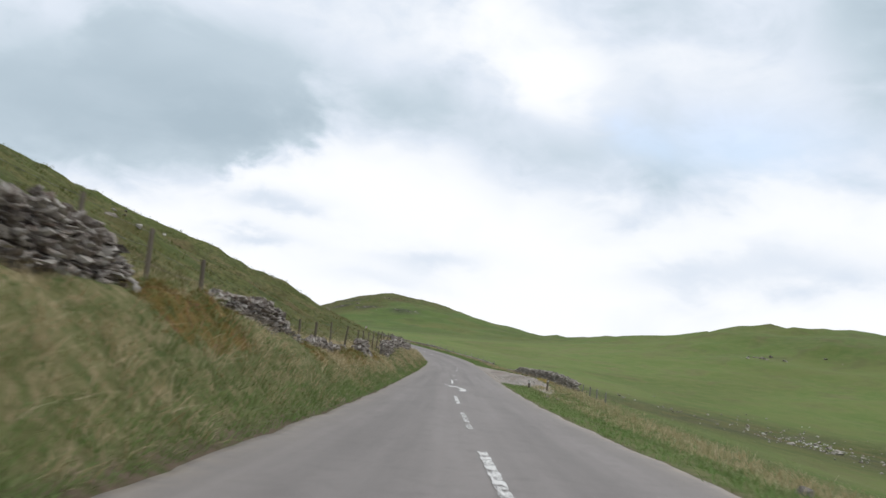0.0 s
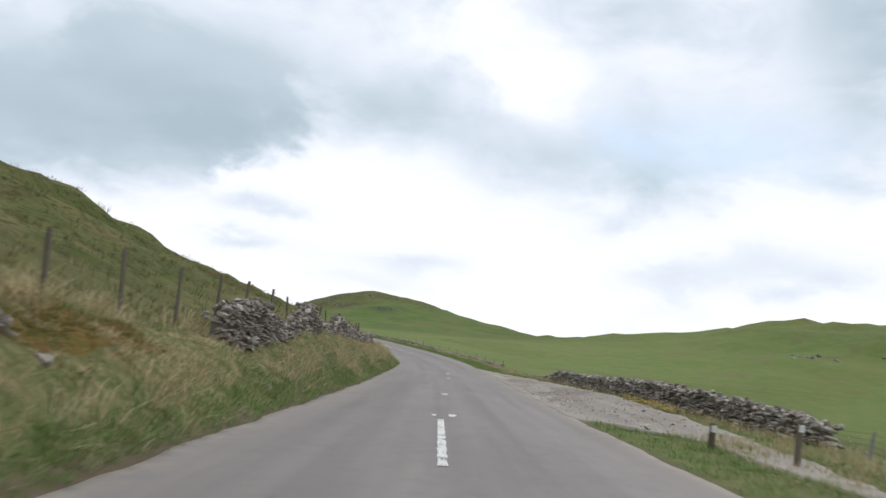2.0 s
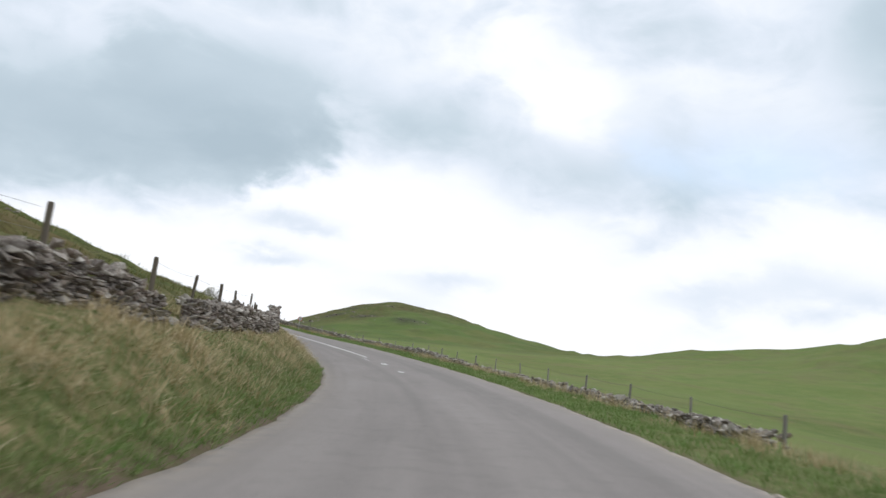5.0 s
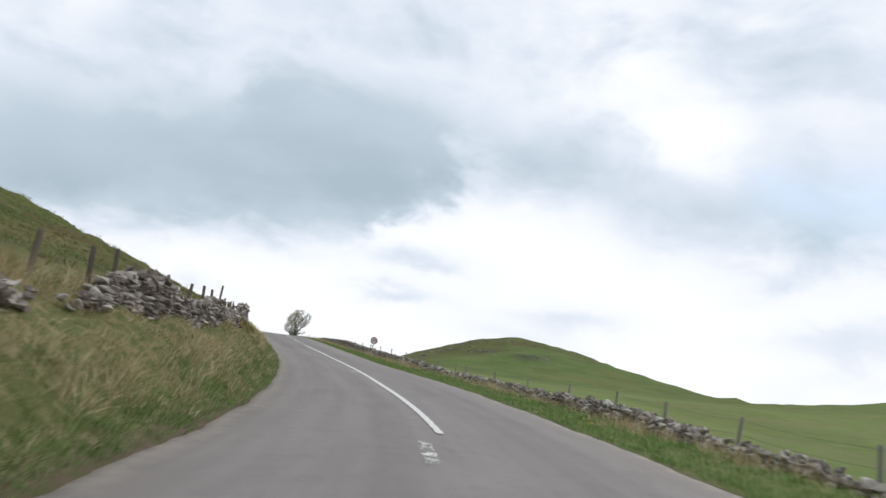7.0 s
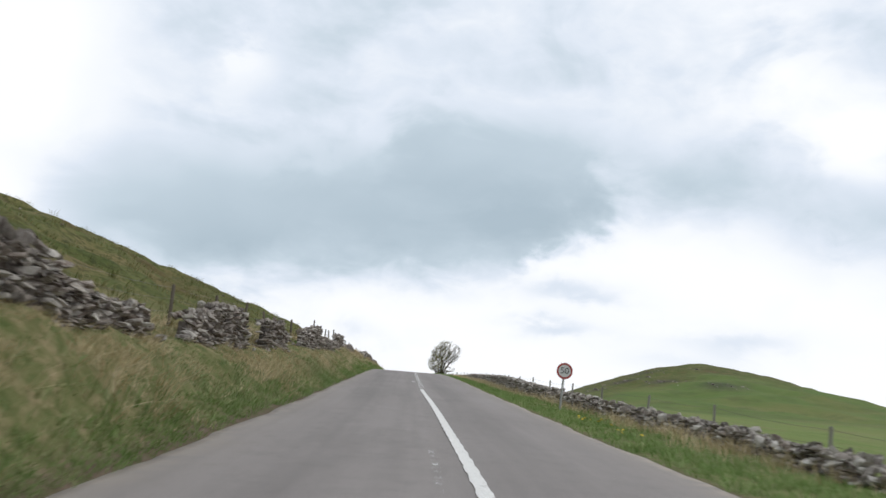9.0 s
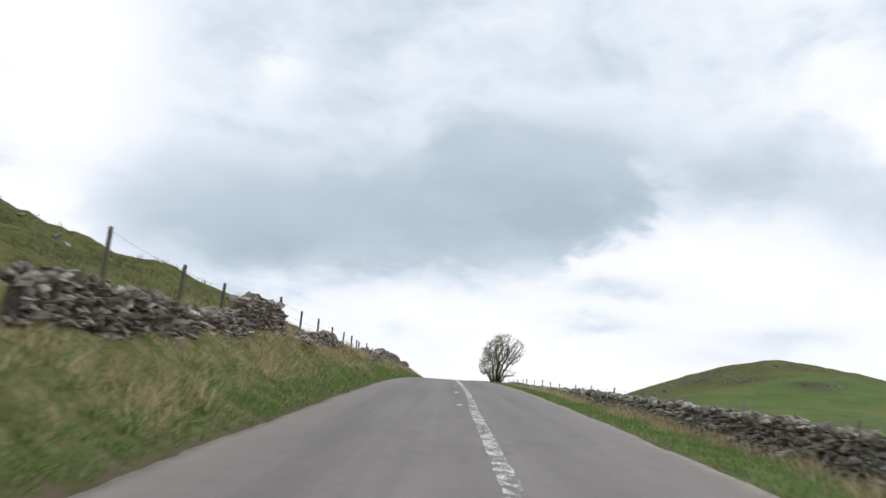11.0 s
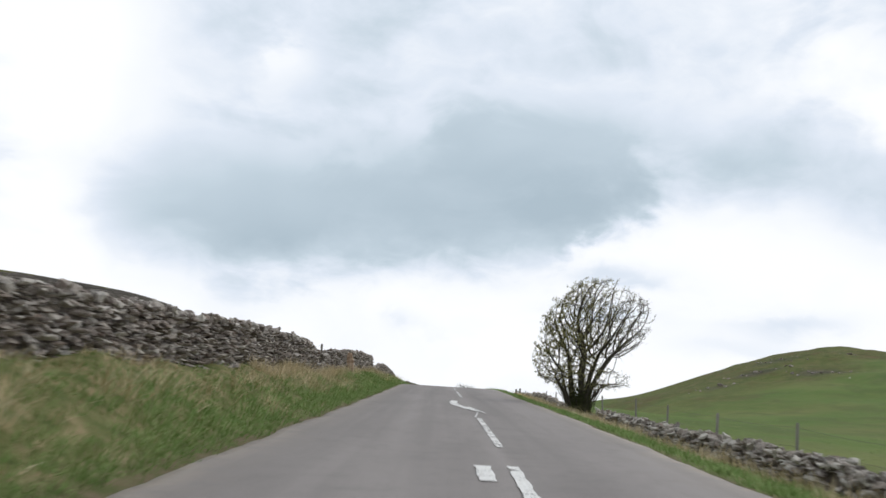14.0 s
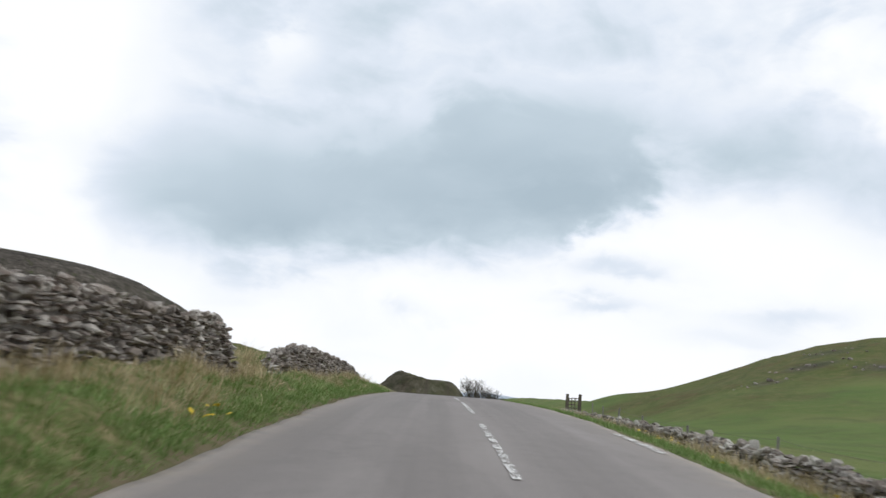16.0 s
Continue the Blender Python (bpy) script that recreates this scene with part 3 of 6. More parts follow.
def build_ground():
    sv = np.concatenate([np.arange(-60, -8, 4.0), np.arange(-8, 348, 0.5), np.arange(348, 720, 4.0), np.geomspace(720, 2600, 60)])
    dl = np.concatenate([np.linspace(0, 4.5, 24), np.geomspace(4.8, 420, 95)])[::-1]
    fr = np.linspace(0, 1, 6)[1:-1]
    dr = np.concatenate([np.linspace(0, 5.5, 20), np.geomspace(5.9, 2400, 130)])
    le, re = left_edge(sv)[:, None], right_edge(sv)[:, None]
    n = np.concatenate([le - dl[None], le + (re - le) * fr[None], re + dr[None]], 1)
    s = np.broadcast_to(sv[:, None], n.shape)
    z = ground_z(s, n)
    a, b = track_edges(s)
    z = z - 0.05 * ((n > a + 0.1) & (n < b - 0.1) & (s > 50) & (s < 104))
    inside = (n > le + 0.05) & (n < re - 0.05)
    z = z - 0.08 * inside
    p = spot(s, n)
    x, y = p[..., 0], p[..., 1]
    d = np.maximum(le - n, 0)
    e = np.maximum(n - re, 0)
    z = z + lumps(s, n)
    ob = sheet("ground", x, y, z, TURF)
    f = np.maximum(n - right_wall_n(s), 0)
    rough = smooth(0.0, 1.0, d) * 1.0 + smooth(0, 1.0, e) * (1 - smooth(0, 30, f)) * 0.35 * (s < 120) + 0.25 * smooth(0.42, 0.7, 0.5 + 0.5 * bumps(x, y, 23.0, 4.0)) * (f > 40)
    crown = np.zeros_like(z)
    for hx, hy, hh, rx, ry, ht in HILLS[:2]:
        crown = np.maximum(crown, np.exp(-(((x - hx) / rx) ** 2 + ((y - hy) / ry) ** 2)))
    rough = rough + 0.9 * smooth(0.34, 0.62, crown + 0.12 * bumps(x, y, 9.0, 1.0)) * (f > 20)
    verge = (1.0 * (n <= le) * (1 - smooth(3.0, 6.5, d)) + 0.55 * (n >= re) * (1 - smooth(0.2, 1.5, f))) * 0.9
    dirt = np.exp(-(d / 0.34) ** 2) * (n <= le) * 1.2 * np.interp(s, [0, 190, 230], [1.0, 1.0, 0.55]) + np.exp(-(e / 0.22) ** 2) * (n >= re) * 0.7
    # the drier valley side below the pull-in, and the hay-coloured slope beyond it
    dry = smooth(0, 14, f) * smooth(40, 75, s) * (1 - smooth(240, 330, s)) * (1 - 0.85 * smooth(120, 220, n)) * (0.75 + 0.25 * bumps(x, y, 31.0, 2.0))
    bog = np.exp(-(((x - 52) / 40) ** 2 + ((y - 105) / 34) ** 2) ** 1.5)
    dry, rough = dry * (1 - bog), rough + 1.0 * bog * (f > 4)
    rock = np.zeros_like(z)
    for hx, hy, hr, hk in ROCKY:
        rock = np.maximum(rock, hk * np.exp(-(((x - hx) ** 2 + (y - hy) ** 2) / hr ** 2) ** 2))
    for k, arr in (("dry", np.clip(dry, 0, 1)), ("rough", np.clip(rough, 0, 1)), ("verge", np.clip(verge, 0, 1)), ("dirt", np.clip(dirt, 0, 1)), ("rock", np.clip(rock, 0, 1))):
        float_layer(ob.data, k, arr)
    tagged(ob, "green hill pasture, rough grass bank and far downs", "ground", kind="structure")


ROCKY = [(-320, 440, 150, 1.0), (-172, 498, 40, 0.8), (48, 112, 24, 0.45), (-66, 529, 7, 0.8), (-48, 518, 7, 0.8), (-25, 496, 9, 0.7), (-62, 551, 7, 0.6), (-76, 508, 4, 0.7), (90, 231, 5, 0.7)]
build_ground()


def build_road():
    sv = np.concatenate([np.arange(-60, 430, 0.5)])
    le = left_edge(sv) + 0.06 * jitter(sv, 1.1, 0.3) - 0.05
    re = right_edge(sv) + 0.05 * jitter(sv, 0.9, 2.2) + 0.05
    u = np.concatenate([[0, 0.004, 0.03], np.linspace(0.07, 0.93, 14), [0.97, 0.996, 1]])
    n = le[:, None] + (re - le)[:, None] * u[None]
    s = np.broadcast_to(sv[:, None], n.shape)
    p = spot(s, n)
    z = centre(s)[..., 2] + bank_of(s) * n + 0.012 + 0.006 * jitter(s, 0.5, 1.0) * np.sin(n * 1.7)
    z[:, 0] -= 0.16
    z[:, -1] -= 0.16
    ob = sheet("road", p[..., 0], p[..., 1], z, ASPHALT, (n, s))
    edge = np.exp(-(n - le[:, None]) / 0.22) + np.exp(-(re[:, None] - n) / 0.22)
    float_layer(ob.data, "edge", np.clip(edge, 0, 1))
    tagged(ob, "grey weathered asphalt country road with gritty edges", "road", kind="structure")


build_road()


def road_z(s, n):
    return centre(s)[..., 2] + bank_of(s) * n + 0.012


def build_layby():
    sv = np.arange(49.2, 106, 0.4)
    a, b = track_edges(sv)
    a = a + 0.07 * jitter(sv, 1.7, 5.0)
    b = b + 0.10 * jitter(sv, 1.3, 6.0)
    b = np.maximum(b, a + 0.05)
    u = np.concatenate([[0, 0.01], np.linspace(0.06, 0.94, 12), [0.99, 1]])
    n = a[:, None] + (b - a)[:, None] * u[None]
    s = np.broadcast_to(sv[:, None], n.shape)
    p = spot(s, n)
    z = ground_z(s, n) + 0.035 + 0.02 * bumps(p[..., 0], p[..., 1], 0.8, 3.0)
    z[:, 0] -= 0.09
    z[:, -1] -= 0.09
    ob = sheet("layby", p[..., 0], p[..., 1], z, GRIT, (n, s))
    float_layer(ob.data, "edge", np.clip(np.exp(-(n - a[:, None]) / 0.3) + np.exp(-(b[:, None] - n) / 0.3), 0, 1))
    tagged(ob, "broken pale gravelly asphalt pull-in beside the road", "pavement", kind="structure")


build_layby()

# ---- dry-stone walls ----
rng = np.random.default_rng(11)


def stone_meshes(count):
    out = []
    for i in range(count):
        bm = bmesh.new()
        for _ in range(13):
            v = rng.normal(size=3)
            v /= np.abs(v).max() ** 0.75 * np.linalg.norm(v) ** 0.25
            bm.verts.new(v * 0.5 * rng.uniform(0.86, 1.08))
        hull = bmesh.ops.convex_hull(bm, input=bm.verts)
        bmesh.ops.delete(bm, geom=[v for v in bm.verts if not v.link_faces], context="VERTS")
        bmesh.ops.recalc_face_normals(bm, faces=bm.faces)
        me = bpy.data.meshes.new("stone")
        bm.to_mesh(me)
        bm.free()
        me.materials.append(STONE)
        out.append(me)
    return out


STONES = stone_meshes(26)
STONE_DATA = [(np.array([v.co for v in me.vertices]), [tuple(p.vertices) for p in me.polygons]) for me in STONES]


def lay_stones(thing, rows, most, name="stone", material=None):
    """Stones as parts of a thing; past the given number they are joined into one mesh."""
    base = np.array(thing.location)
    verts, faces, count = [], [], 0
    for i, (pos, turn, size) in enumerate(rows):
        k = rng.integers(len(STONES))
        if i < most:
            ob = new(name, STONES[k])
            ob.parent = thing
            ob.location = np.array(pos) - base
            ob.rotation_euler = turn
            ob.scale = size
            if material:
                ob.material_slots[0].link = "OBJECT"
                ob.material_slots[0].material = material
        else:
            co, fs = STONE_DATA[k]
            m = np.array(Euler(turn).to_matrix())
            verts.append((co * np.array(size)) @ m.T + np.array(pos) - base)
            faces += [tuple(j + count for j in f) for f in fs]
            count += len(co)
    if verts:
        ob = mesh_object("walling", np.concatenate(verts).tolist(), faces, material or STONE, thing)
        tagged(ob, "further stones of the same wall", kind="stuff")


def stone_wall(tops, where, face, label, rough=0.5, most=185, thick=0.55, course=0.068, material=None):
    """A dry-stone wall. tops: (s, height over the road) pairs; where(s): its n; face: +1 or -1, the side of the road."""
    ts, th = [a for a, _ in tops], [b for _, b in tops]
    s0, s1 = ts[0], ts[-1]
    mid = 0.5 * (s0 + s1)
    p0 = spot(mid, where(mid))
    thing = new("dry_stone_wall")
    thing.location = (p0[0], p0[1], float(turf_z(mid, where(mid))))
    tagged(thing, label, "stone wall", group="roadside stone walls")

    def head(s):
        return np.interp(s, ts, th) + 0.05 * jitter(s, 2.1, s0) * (0.4 + rough)

    # hearting inside the wall, coloured dark for the shade between stones
    sv = np.arange(s0 + 0.15, s1 - 0.1, 0.4)
    if len(sv) > 1:
        nv = where(sv)
        low = ground_z(sv, nv) - 0.15
        high = np.maximum(centre(sv)[..., 2] + head(sv) - 0.24, low + 0.12)
        ring = []
        for off, z in ((-0.5, low), (-0.40, high), (0.40, high), (0.5, low)):
            q = spot(sv, nv + off * (thick - 0.34))
            ring.append(np.stack([q[:, 0], q[:, 1], z], -1) - np.array(thing.location))
        co = np.stack(ring, 1)
        k = len(sv)
        faces = [(4 * i + j, 4 * i + j + 1, 4 * i + j + 5, 4 * i + j + 4) for i in range(k - 1) for j in range(3)]
        faces += [(0, 1, 2, 3), (4 * k - 1, 4 * k - 2, 4 * k - 3, 4 * k - 4)]
        mesh_object("hearting", co.reshape(-1, 3).tolist(), faces, SHADED_HEARTING, thing)
    rows = []

    def put(s, n, z, length, high, deep, wild):
        """Stones at arrays of places, with their sizes and how wildly they are turned."""
        m = len(s)
        q, sd = spot(s, n), side(s)
        turn = np.stack([rng.normal(0, 0.12 + wild, m), rng.normal(0, 0.12 + wild, m), np.arctan2(sd[:, 1], sd[:, 0]) + rng.normal(0, 0.14 + wild * 0.8, m)], 1)
        size = np.stack([deep, length, high], 1)
        rows.extend((s[i], (q[i, 0], q[i, 1], z[i]), turn[i], size[i]) for i in range(m))

    def run(short, long):
        """Stone lengths laid end to end along the wall: middles and lengths."""
        ln = rng.uniform(short, long, int(2 * (s1 - s0) / (short + long)) + 2)
        e = s0 + rng.uniform(0, 0.2) + np.cumsum(ln)
        keep = e < s1 + 0.05
        return (e - ln / 2)[keep], ln[keep]

    h = float(np.min(ground_z(np.array(ts), where(np.array(ts))) - centre(np.array(ts))[..., 2])) - 0.05
    while h < max(th):
        ch = course * rng.uniform(0.7, 1.45)
        sm, ln = run(0.07, 0.30 if ch > course else 0.22)
        n = where(sm)
        g = ground_z(sm, n) - centre(sm)[..., 2]
        # courses waver and dip along the wall
        hm = h + ch / 2 + 0.035 * jitter(sm, 1.3, h * 9) + rng.normal(0, 0.012, len(sm))
        ok = (g - 0.10 < hm) & (hm < head(sm) - 0.12) & (rng.uniform(0, 1, len(sm)) > 0.02 + 0.05 * rough)
        sm, ln, n, g, hm = sm[ok], ln[ok], n[ok], g[ok], hm[ok]
        if len(sm):
            m = len(sm)
            off = thick / 2 - 0.14 - 0.08 * (hm - g) + rng.normal(0, 0.04 + 0.03 * rough, m)
            put(sm, n + face * off, centre(sm)[..., 2] + hm, ln * 1.02, ch * rng.uniform(0.85, 1.3, m), rng.uniform(0.22, 0.36, m), 0.03 + 0.12 * rough)
        h += ch
    # top stones, set on the wall's head, some on edge
    sm, ln = run(0.08, 0.25)
    n = where(sm)
    z = np.maximum(centre(sm)[..., 2] + head(sm) - 0.11, ground_z(sm, n) + 0.06)
    for off in (-0.12, 0.12):
        m = len(sm)
        put(sm + rng.normal(0, 0.04, m), n + off + rng.normal(0, 0.05, m), z + rng.uniform(-0.05, 0.05, m), ln * 1.1, rng.uniform(0.07, 0.18, m), rng.uniform(0.16, 0.3, m), 0.14 + 0.3 * rough)
    # the broken ends and a few fallen stones at the foot
    for end in (s0, s1):
        m = int(4 + 3 * rough)
        sm = end + rng.normal(0, 0.35, m)
        n = where(sm) + rng.uniform(-0.2, 0.22 + 0.2 * rough, m) * face
        put(sm, n, turf_z(sm, n) + rng.uniform(0.02, 0.16, m), rng.uniform(0.10, 0.28, m), rng.uniform(0.06, 0.13, m), rng.uniform(0.12, 0.26, m), 0.35)
    # single stones along the middle stretch, the rest joined
    order = np.argsort([abs(r[0] - mid) for r in rows], kind="stable")
    lay_stones(thing, [rows[i][1:] for i in order], most, material=material)
    return thing


def left_wall_n(s):
    return np.interp(s, [-60, 60, 80, 100, 285, 310, 345], [-5.0, -5.0, -5.2, -5.0, -5.0, -4.8, -4.6])


LEFT_WALLS = [
    ([(-6, 2.6), (4, 2.7), (8.9, 2.75), (11.3, 2.66), (11.9, 2.1)], 0.5, "grey limestone dry-stone wall atop the grassy bank"),
    ([(15.5, 1.9), (16.8, 2.3), (19.5, 2.43), (21.6, 2.45), (24, 1.95), (26, 1.65)], 0.6, "slumping grey dry-stone wall sinking into the bank"),
    ([(26.8, 1.55), (28.6, 1.74), (31.3, 1.78), (32, 1.62), (34.5, 1.52), (36, 1.6), (37, 1.4)], 0.9, "collapsed mossy stretch of dry-stone wall"),
    ([(42.2, 1.6), (42.7, 2.0), (45.8, 2.05), (46.8, 1.7), (48.2, 1.42)], 0.8, "ruined heap of grey stone wall on the bank"),
    ([(57.2, 1.7), (57.6, 2.0), (60, 2.25), (61.8, 2.4), (62.3, 2.1), (63.7, 2.0), (66.2, 1.9)], 0.8, "half-fallen pile of dry-stone walling beside the fence"),
    ([(66.7, 2.05), (68.8, 2.5), (69.3, 2.75), (70.5, 2.76), (72.9, 2.17), (74.2, 2.05), (75.4, 2.0)], 0.9, "tall ragged pillar of leftover dry-stone wall"),
    ([(76, 2.1), (77, 2.2), (78.3, 2.3), (79.2, 2.62), (80.4, 2.8), (81.8, 2.62), (84, 2.38), (88, 2.2), (91.5, 1.86), (94.7, 2.1), (96.5, 1.8)], 0.7, "sagging grey dry-stone wall along the top of the bank"),
    ([(97.5, 1.9), (100.4, 2.06), (104, 2.13), (109, 2.1), (112, 1.75)], 0.7, "tumbledown dry-stone wall on the inside of the bend"),
    ([(114, 1.85), (122, 2.0), (130, 1.8), (133.7, 1.65), (135.2, 2.03), (138, 2.4), (139.5, 2.3), (140.5, 1.73), (143, 1.5)], 0.8, "broken dry-stone wall with a high heap of stones"),
    ([(145.5, 1.5), (146.3, 1.75), (148, 2.19), (149.5, 2.16), (151.5, 1.95), (153, 1.8)], 0.8, "rounded heap of fallen wall stones on the bank"),
    ([(153.8, 1.75), (157.8, 2.05), (158.5, 2.1), (160.4, 1.66), (163, 1.88), (166, 1.85), (168, 1.6)], 0.9, "low ruined dry-stone wall among dry grass"),
    ([(171.5, 1.9), (172.7, 2.2), (176, 2.32), (178, 2.42), (179.2, 1.9), (182.5, 1.75)], 0.8, "weathered block of dry-stone wall in the bank"),
    ([(185.2, 1.8), (188, 2.15), (190, 2.28), (191.5, 1.9)], 0.9, "short ruined length of stone wall by the fence"),
    ([(195, 2.05), (198, 2.2), (200, 1.75)], 0.9, "small upright remnant of dry-stone wall"),
    ([(205, 2.0), (208, 2.2), (211, 2.45), (212.8, 2.37), (213.3, 1.9)], 0.7, "rough dark dry-stone wall by the verge"),
    ([(214.3, 1.95), (217.7, 1.93), (222, 1.75), (223.6, 2.1)], 0.9, "spilled low dry-stone wall with scattered blocks"),
    ([(224.0, 2.3), (225.5, 2.42), (228.7, 2.4), (229.2, 1.9)], 0.5, "neat domed block of dry-stone wall"),
    ([(232, 1.6), (234.7, 1.74), (238.5, 1.97), (240.2, 1.85), (241.5, 1.7), (244, 1.42)], 0.8, "fallen dry-stone wall overgrown with grass"),
    ([(246.5, 1.5), (250, 1.4), (254, 1.5), (255.2, 1.72), (257.8, 1.5), (260, 1.35), (262, 1.4)], 0.7, "low tumbled dry-stone wall below the wire fence"),
    ([(262.3, 1.55), (265.5, 1.87), (267, 1.97), (275, 1.92), (279, 1.96)], 0.35, "standing grey dry-stone wall above the green verge"),
    ([(279.2, 1.96), (282, 1.97), (286, 2.0), (292, 1.87), (293.6, 1.72), (294.8, 1.35)], 0.35, "standing dry-stone wall ending at a gap"),
    ([(296.3, 1.42), (299, 1.66), (303, 1.73), (308, 1.82)], 0.4, "dry-stone wall with dry grass along its foot"),
    ([(308.2, 1.8), (313, 1.8), (315.8, 1.68), (317.4, 1.8), (318.7, 1.5), (319.4, 1.05)], 0.4, "upright dry-stone wall with a ragged head"),
    ([(323.8, 0.85), (325.4, 1.22), (328.3, 1.47), (334.8, 1.45), (342.3, 1.26), (347, 0.9)], 0.5, "last stretch of dry-stone wall before the crest"),
]
RIGHT_WALLS = [
    ([(57.8, 0.7), (58.6, 0.8), (61.5, 0.92), (67, 1.1), (71, 1.17), (74, 1.15)], 0.3, "grey dry-stone wall beside the pull-in"),
    ([(74.2, 1.14), (77, 1.07), (84, 1.0), (88.6, 0.97), (90.3, 1.0), (92.5, 0.77), (95.4, 0.40), (100, 0.30)], 0.6, "dry-stone wall crumbling away into the verge"),
    ([(112, 0.5), (125, 0.55), (135, 0.5), (141, 0.5), (147, 0.62)], 0.7, "low broken stone wall along the outside of the bend"),
    ([(147.2, 0.62), (150, 0.7), (154, 0.78), (159, 0.66), (168, 0.6), (175, 0.5)], 0.7, "low tumbled stone wall under the field fence"),
    ([(175.2, 0.5), (182, 0.55), (190, 0.55), (203, 0.55)], 0.6, "knee-high dry-stone wall beyond the green verge"),
    ([(204, 0.55), (214, 0.66), (220, 0.67), (227, 0.56)], 0.3, "sound dry-stone wall with dry grass at its foot"),
    ([(227.2, 0.56), (231, 0.5), (238, 0.46), (246, 0.3), (250, 0.24)], 0.4, "dry-stone wall getting lower beside the pasture"),
    ([(250.4, 0.22), (261, 0.12), (270, 0.16), (277, 0.26), (286, 0.12), (295, 0.08)], 0.7, "low sunken stone wall at the pasture's edge"),
    ([(302.5, -0.1), (314, 0.1), (319, 0.0), (329, -0.08), (346, -0.12)], 0.6, "low stone wall leading to the field gate"),
]
for tops, rough, label in LEFT_WALLS:
    stone_wall(tops, left_wall_n, 1, label, rough)
for tops, rough, label in RIGHT_WALLS:
    stone_wall(tops, right_wall_n, -1, label, rough, thick=0.5, material=LIGHT_STONE)


# ---- fences ----
def post_mesh(seed):
    r = random.Random(seed)
    bm = bmesh.new()
    rings = []
    for z, w in ((-0.28, 1.0), (0.0, 1.02), (0.5, 0.97), (0.96, 0.93), (1.0, 0.8)):
        rings.append([bm.verts.new((w * (0.055 + r.uniform(-0.004, 0.004)) * math.cos(a * math.pi / 4), w * (0.055 + r.uniform(-0.004, 0.004)) * math.sin(a * math.pi / 4), z)) for a in range(8)])
    for a, b in zip(rings, rings[1:]):
        for i in range(8):
            bm.faces.new((a[i], a[(i + 1) % 8], b[(i + 1) % 8], b[i]))
    bm.faces.new(rings[-1])
    bm.faces.new(rings[0][::-1])
    me = bpy.data.meshes.new("post")
    bm.to_mesh(me)
    bm.free()
    me.materials.append(POST_WOOD)
    return me


POSTS = [post_mesh(i) for i in range(4)]


def tube(points, radius, sides=4):
    """Vertices and faces of a thin tube through points."""
    pts = np.array(points, float)
    t = np.gradient(pts, axis=0)
    t /= np.linalg.norm(t, axis=1, keepdims=True) + 1e-9
    up = np.where(np.abs(t[:, 2:3]) > 0.9, np.array([[1.0, 0, 0]]), np.array([[0, 0, 1.0]]))
    a = np.cross(t, up)
    a /= np.linalg.norm(a, axis=1, keepdims=True)
    b = np.cross(t, a)
    radius = np.broadcast_to(np.asarray(radius, float), len(pts))
    ring = []
    for k in range(sides):
        c = 2 * math.pi * k / sides
        ring.append(pts + radius[:, None] * (math.cos(c) * a + math.sin(c) * b))
    co = np.stack(ring, 1).reshape(-1, 3)
    faces = [(i * sides + k, i * sides + (k + 1) % sides, (i + 1) * sides + (k + 1) % sides, (i + 1) * sides + k) for i in range(len(pts) - 1) for k in range(sides)]
    return co, faces


def fence(posts, where, wires, label, least=0.7, stout=0.85, material=None):
    """posts: (s, height of the head over the road) for each; where(s): the line's n."""
    first = posts[0][0]
    p0 = spot(first, where(first))
    thing = new("wire_fence")
    thing.location = (p0[0], p0[1], float(ground_z(first, where(first))))
    tagged(thing, label, "fence", group="field fences")
    base = np.array(thing.location)
    heads = []
    for i, (s, tall) in enumerate(posts):
        n = float(where(s)) + rng.normal(0, 0.04)
        q = spot(s, n)
        g = float(turf_z(s, n))
        top = float(centre(s)[2]) + tall + rng.normal(0, 0.03)
        h = max(top - g, least)
        fat = stout * rng.uniform(0.85, 1.25)
        tilt = (rng.normal(0, 0.05), rng.normal(0, 0.05))
        ob = new("post", POSTS[i % 4])
        ob.parent = thing
        if material:
            ob.material_slots[0].link = "OBJECT"
            ob.material_slots[0].material = material
        ob.location = np.array((q[0], q[1], g)) - base
        ob.rotation_euler = (tilt[0], tilt[1], rng.uniform(0, 6))
        ob.scale = (fat, fat, h)
        up = np.array((math.sin(tilt[1]), -math.sin(tilt[0]), 1.0))
        heads.append((np.array((q[0], q[1], g)) - base, up * h))
    for f in wires:
        pts = []
        for (a, u), (b, v) in zip(heads, heads[1:]):
            for k in np.linspace(0, 1, 4, endpoint=False):
                p = (a + u * f) * (1 - k) + (b + v * f) * k
                p = p - np.array((0, 0, 0.05 * 4 * k * (1 - k)))
                pts.append(p)
        pts.append(heads[-1][0] + heads[-1][1] * f)
        co, fs = tube(pts, 0.003, 3)
        mesh_object("wire", co.tolist(), fs, WIRE, thing)


def left_fence_n(s):
    return -6.0 + 0 * s


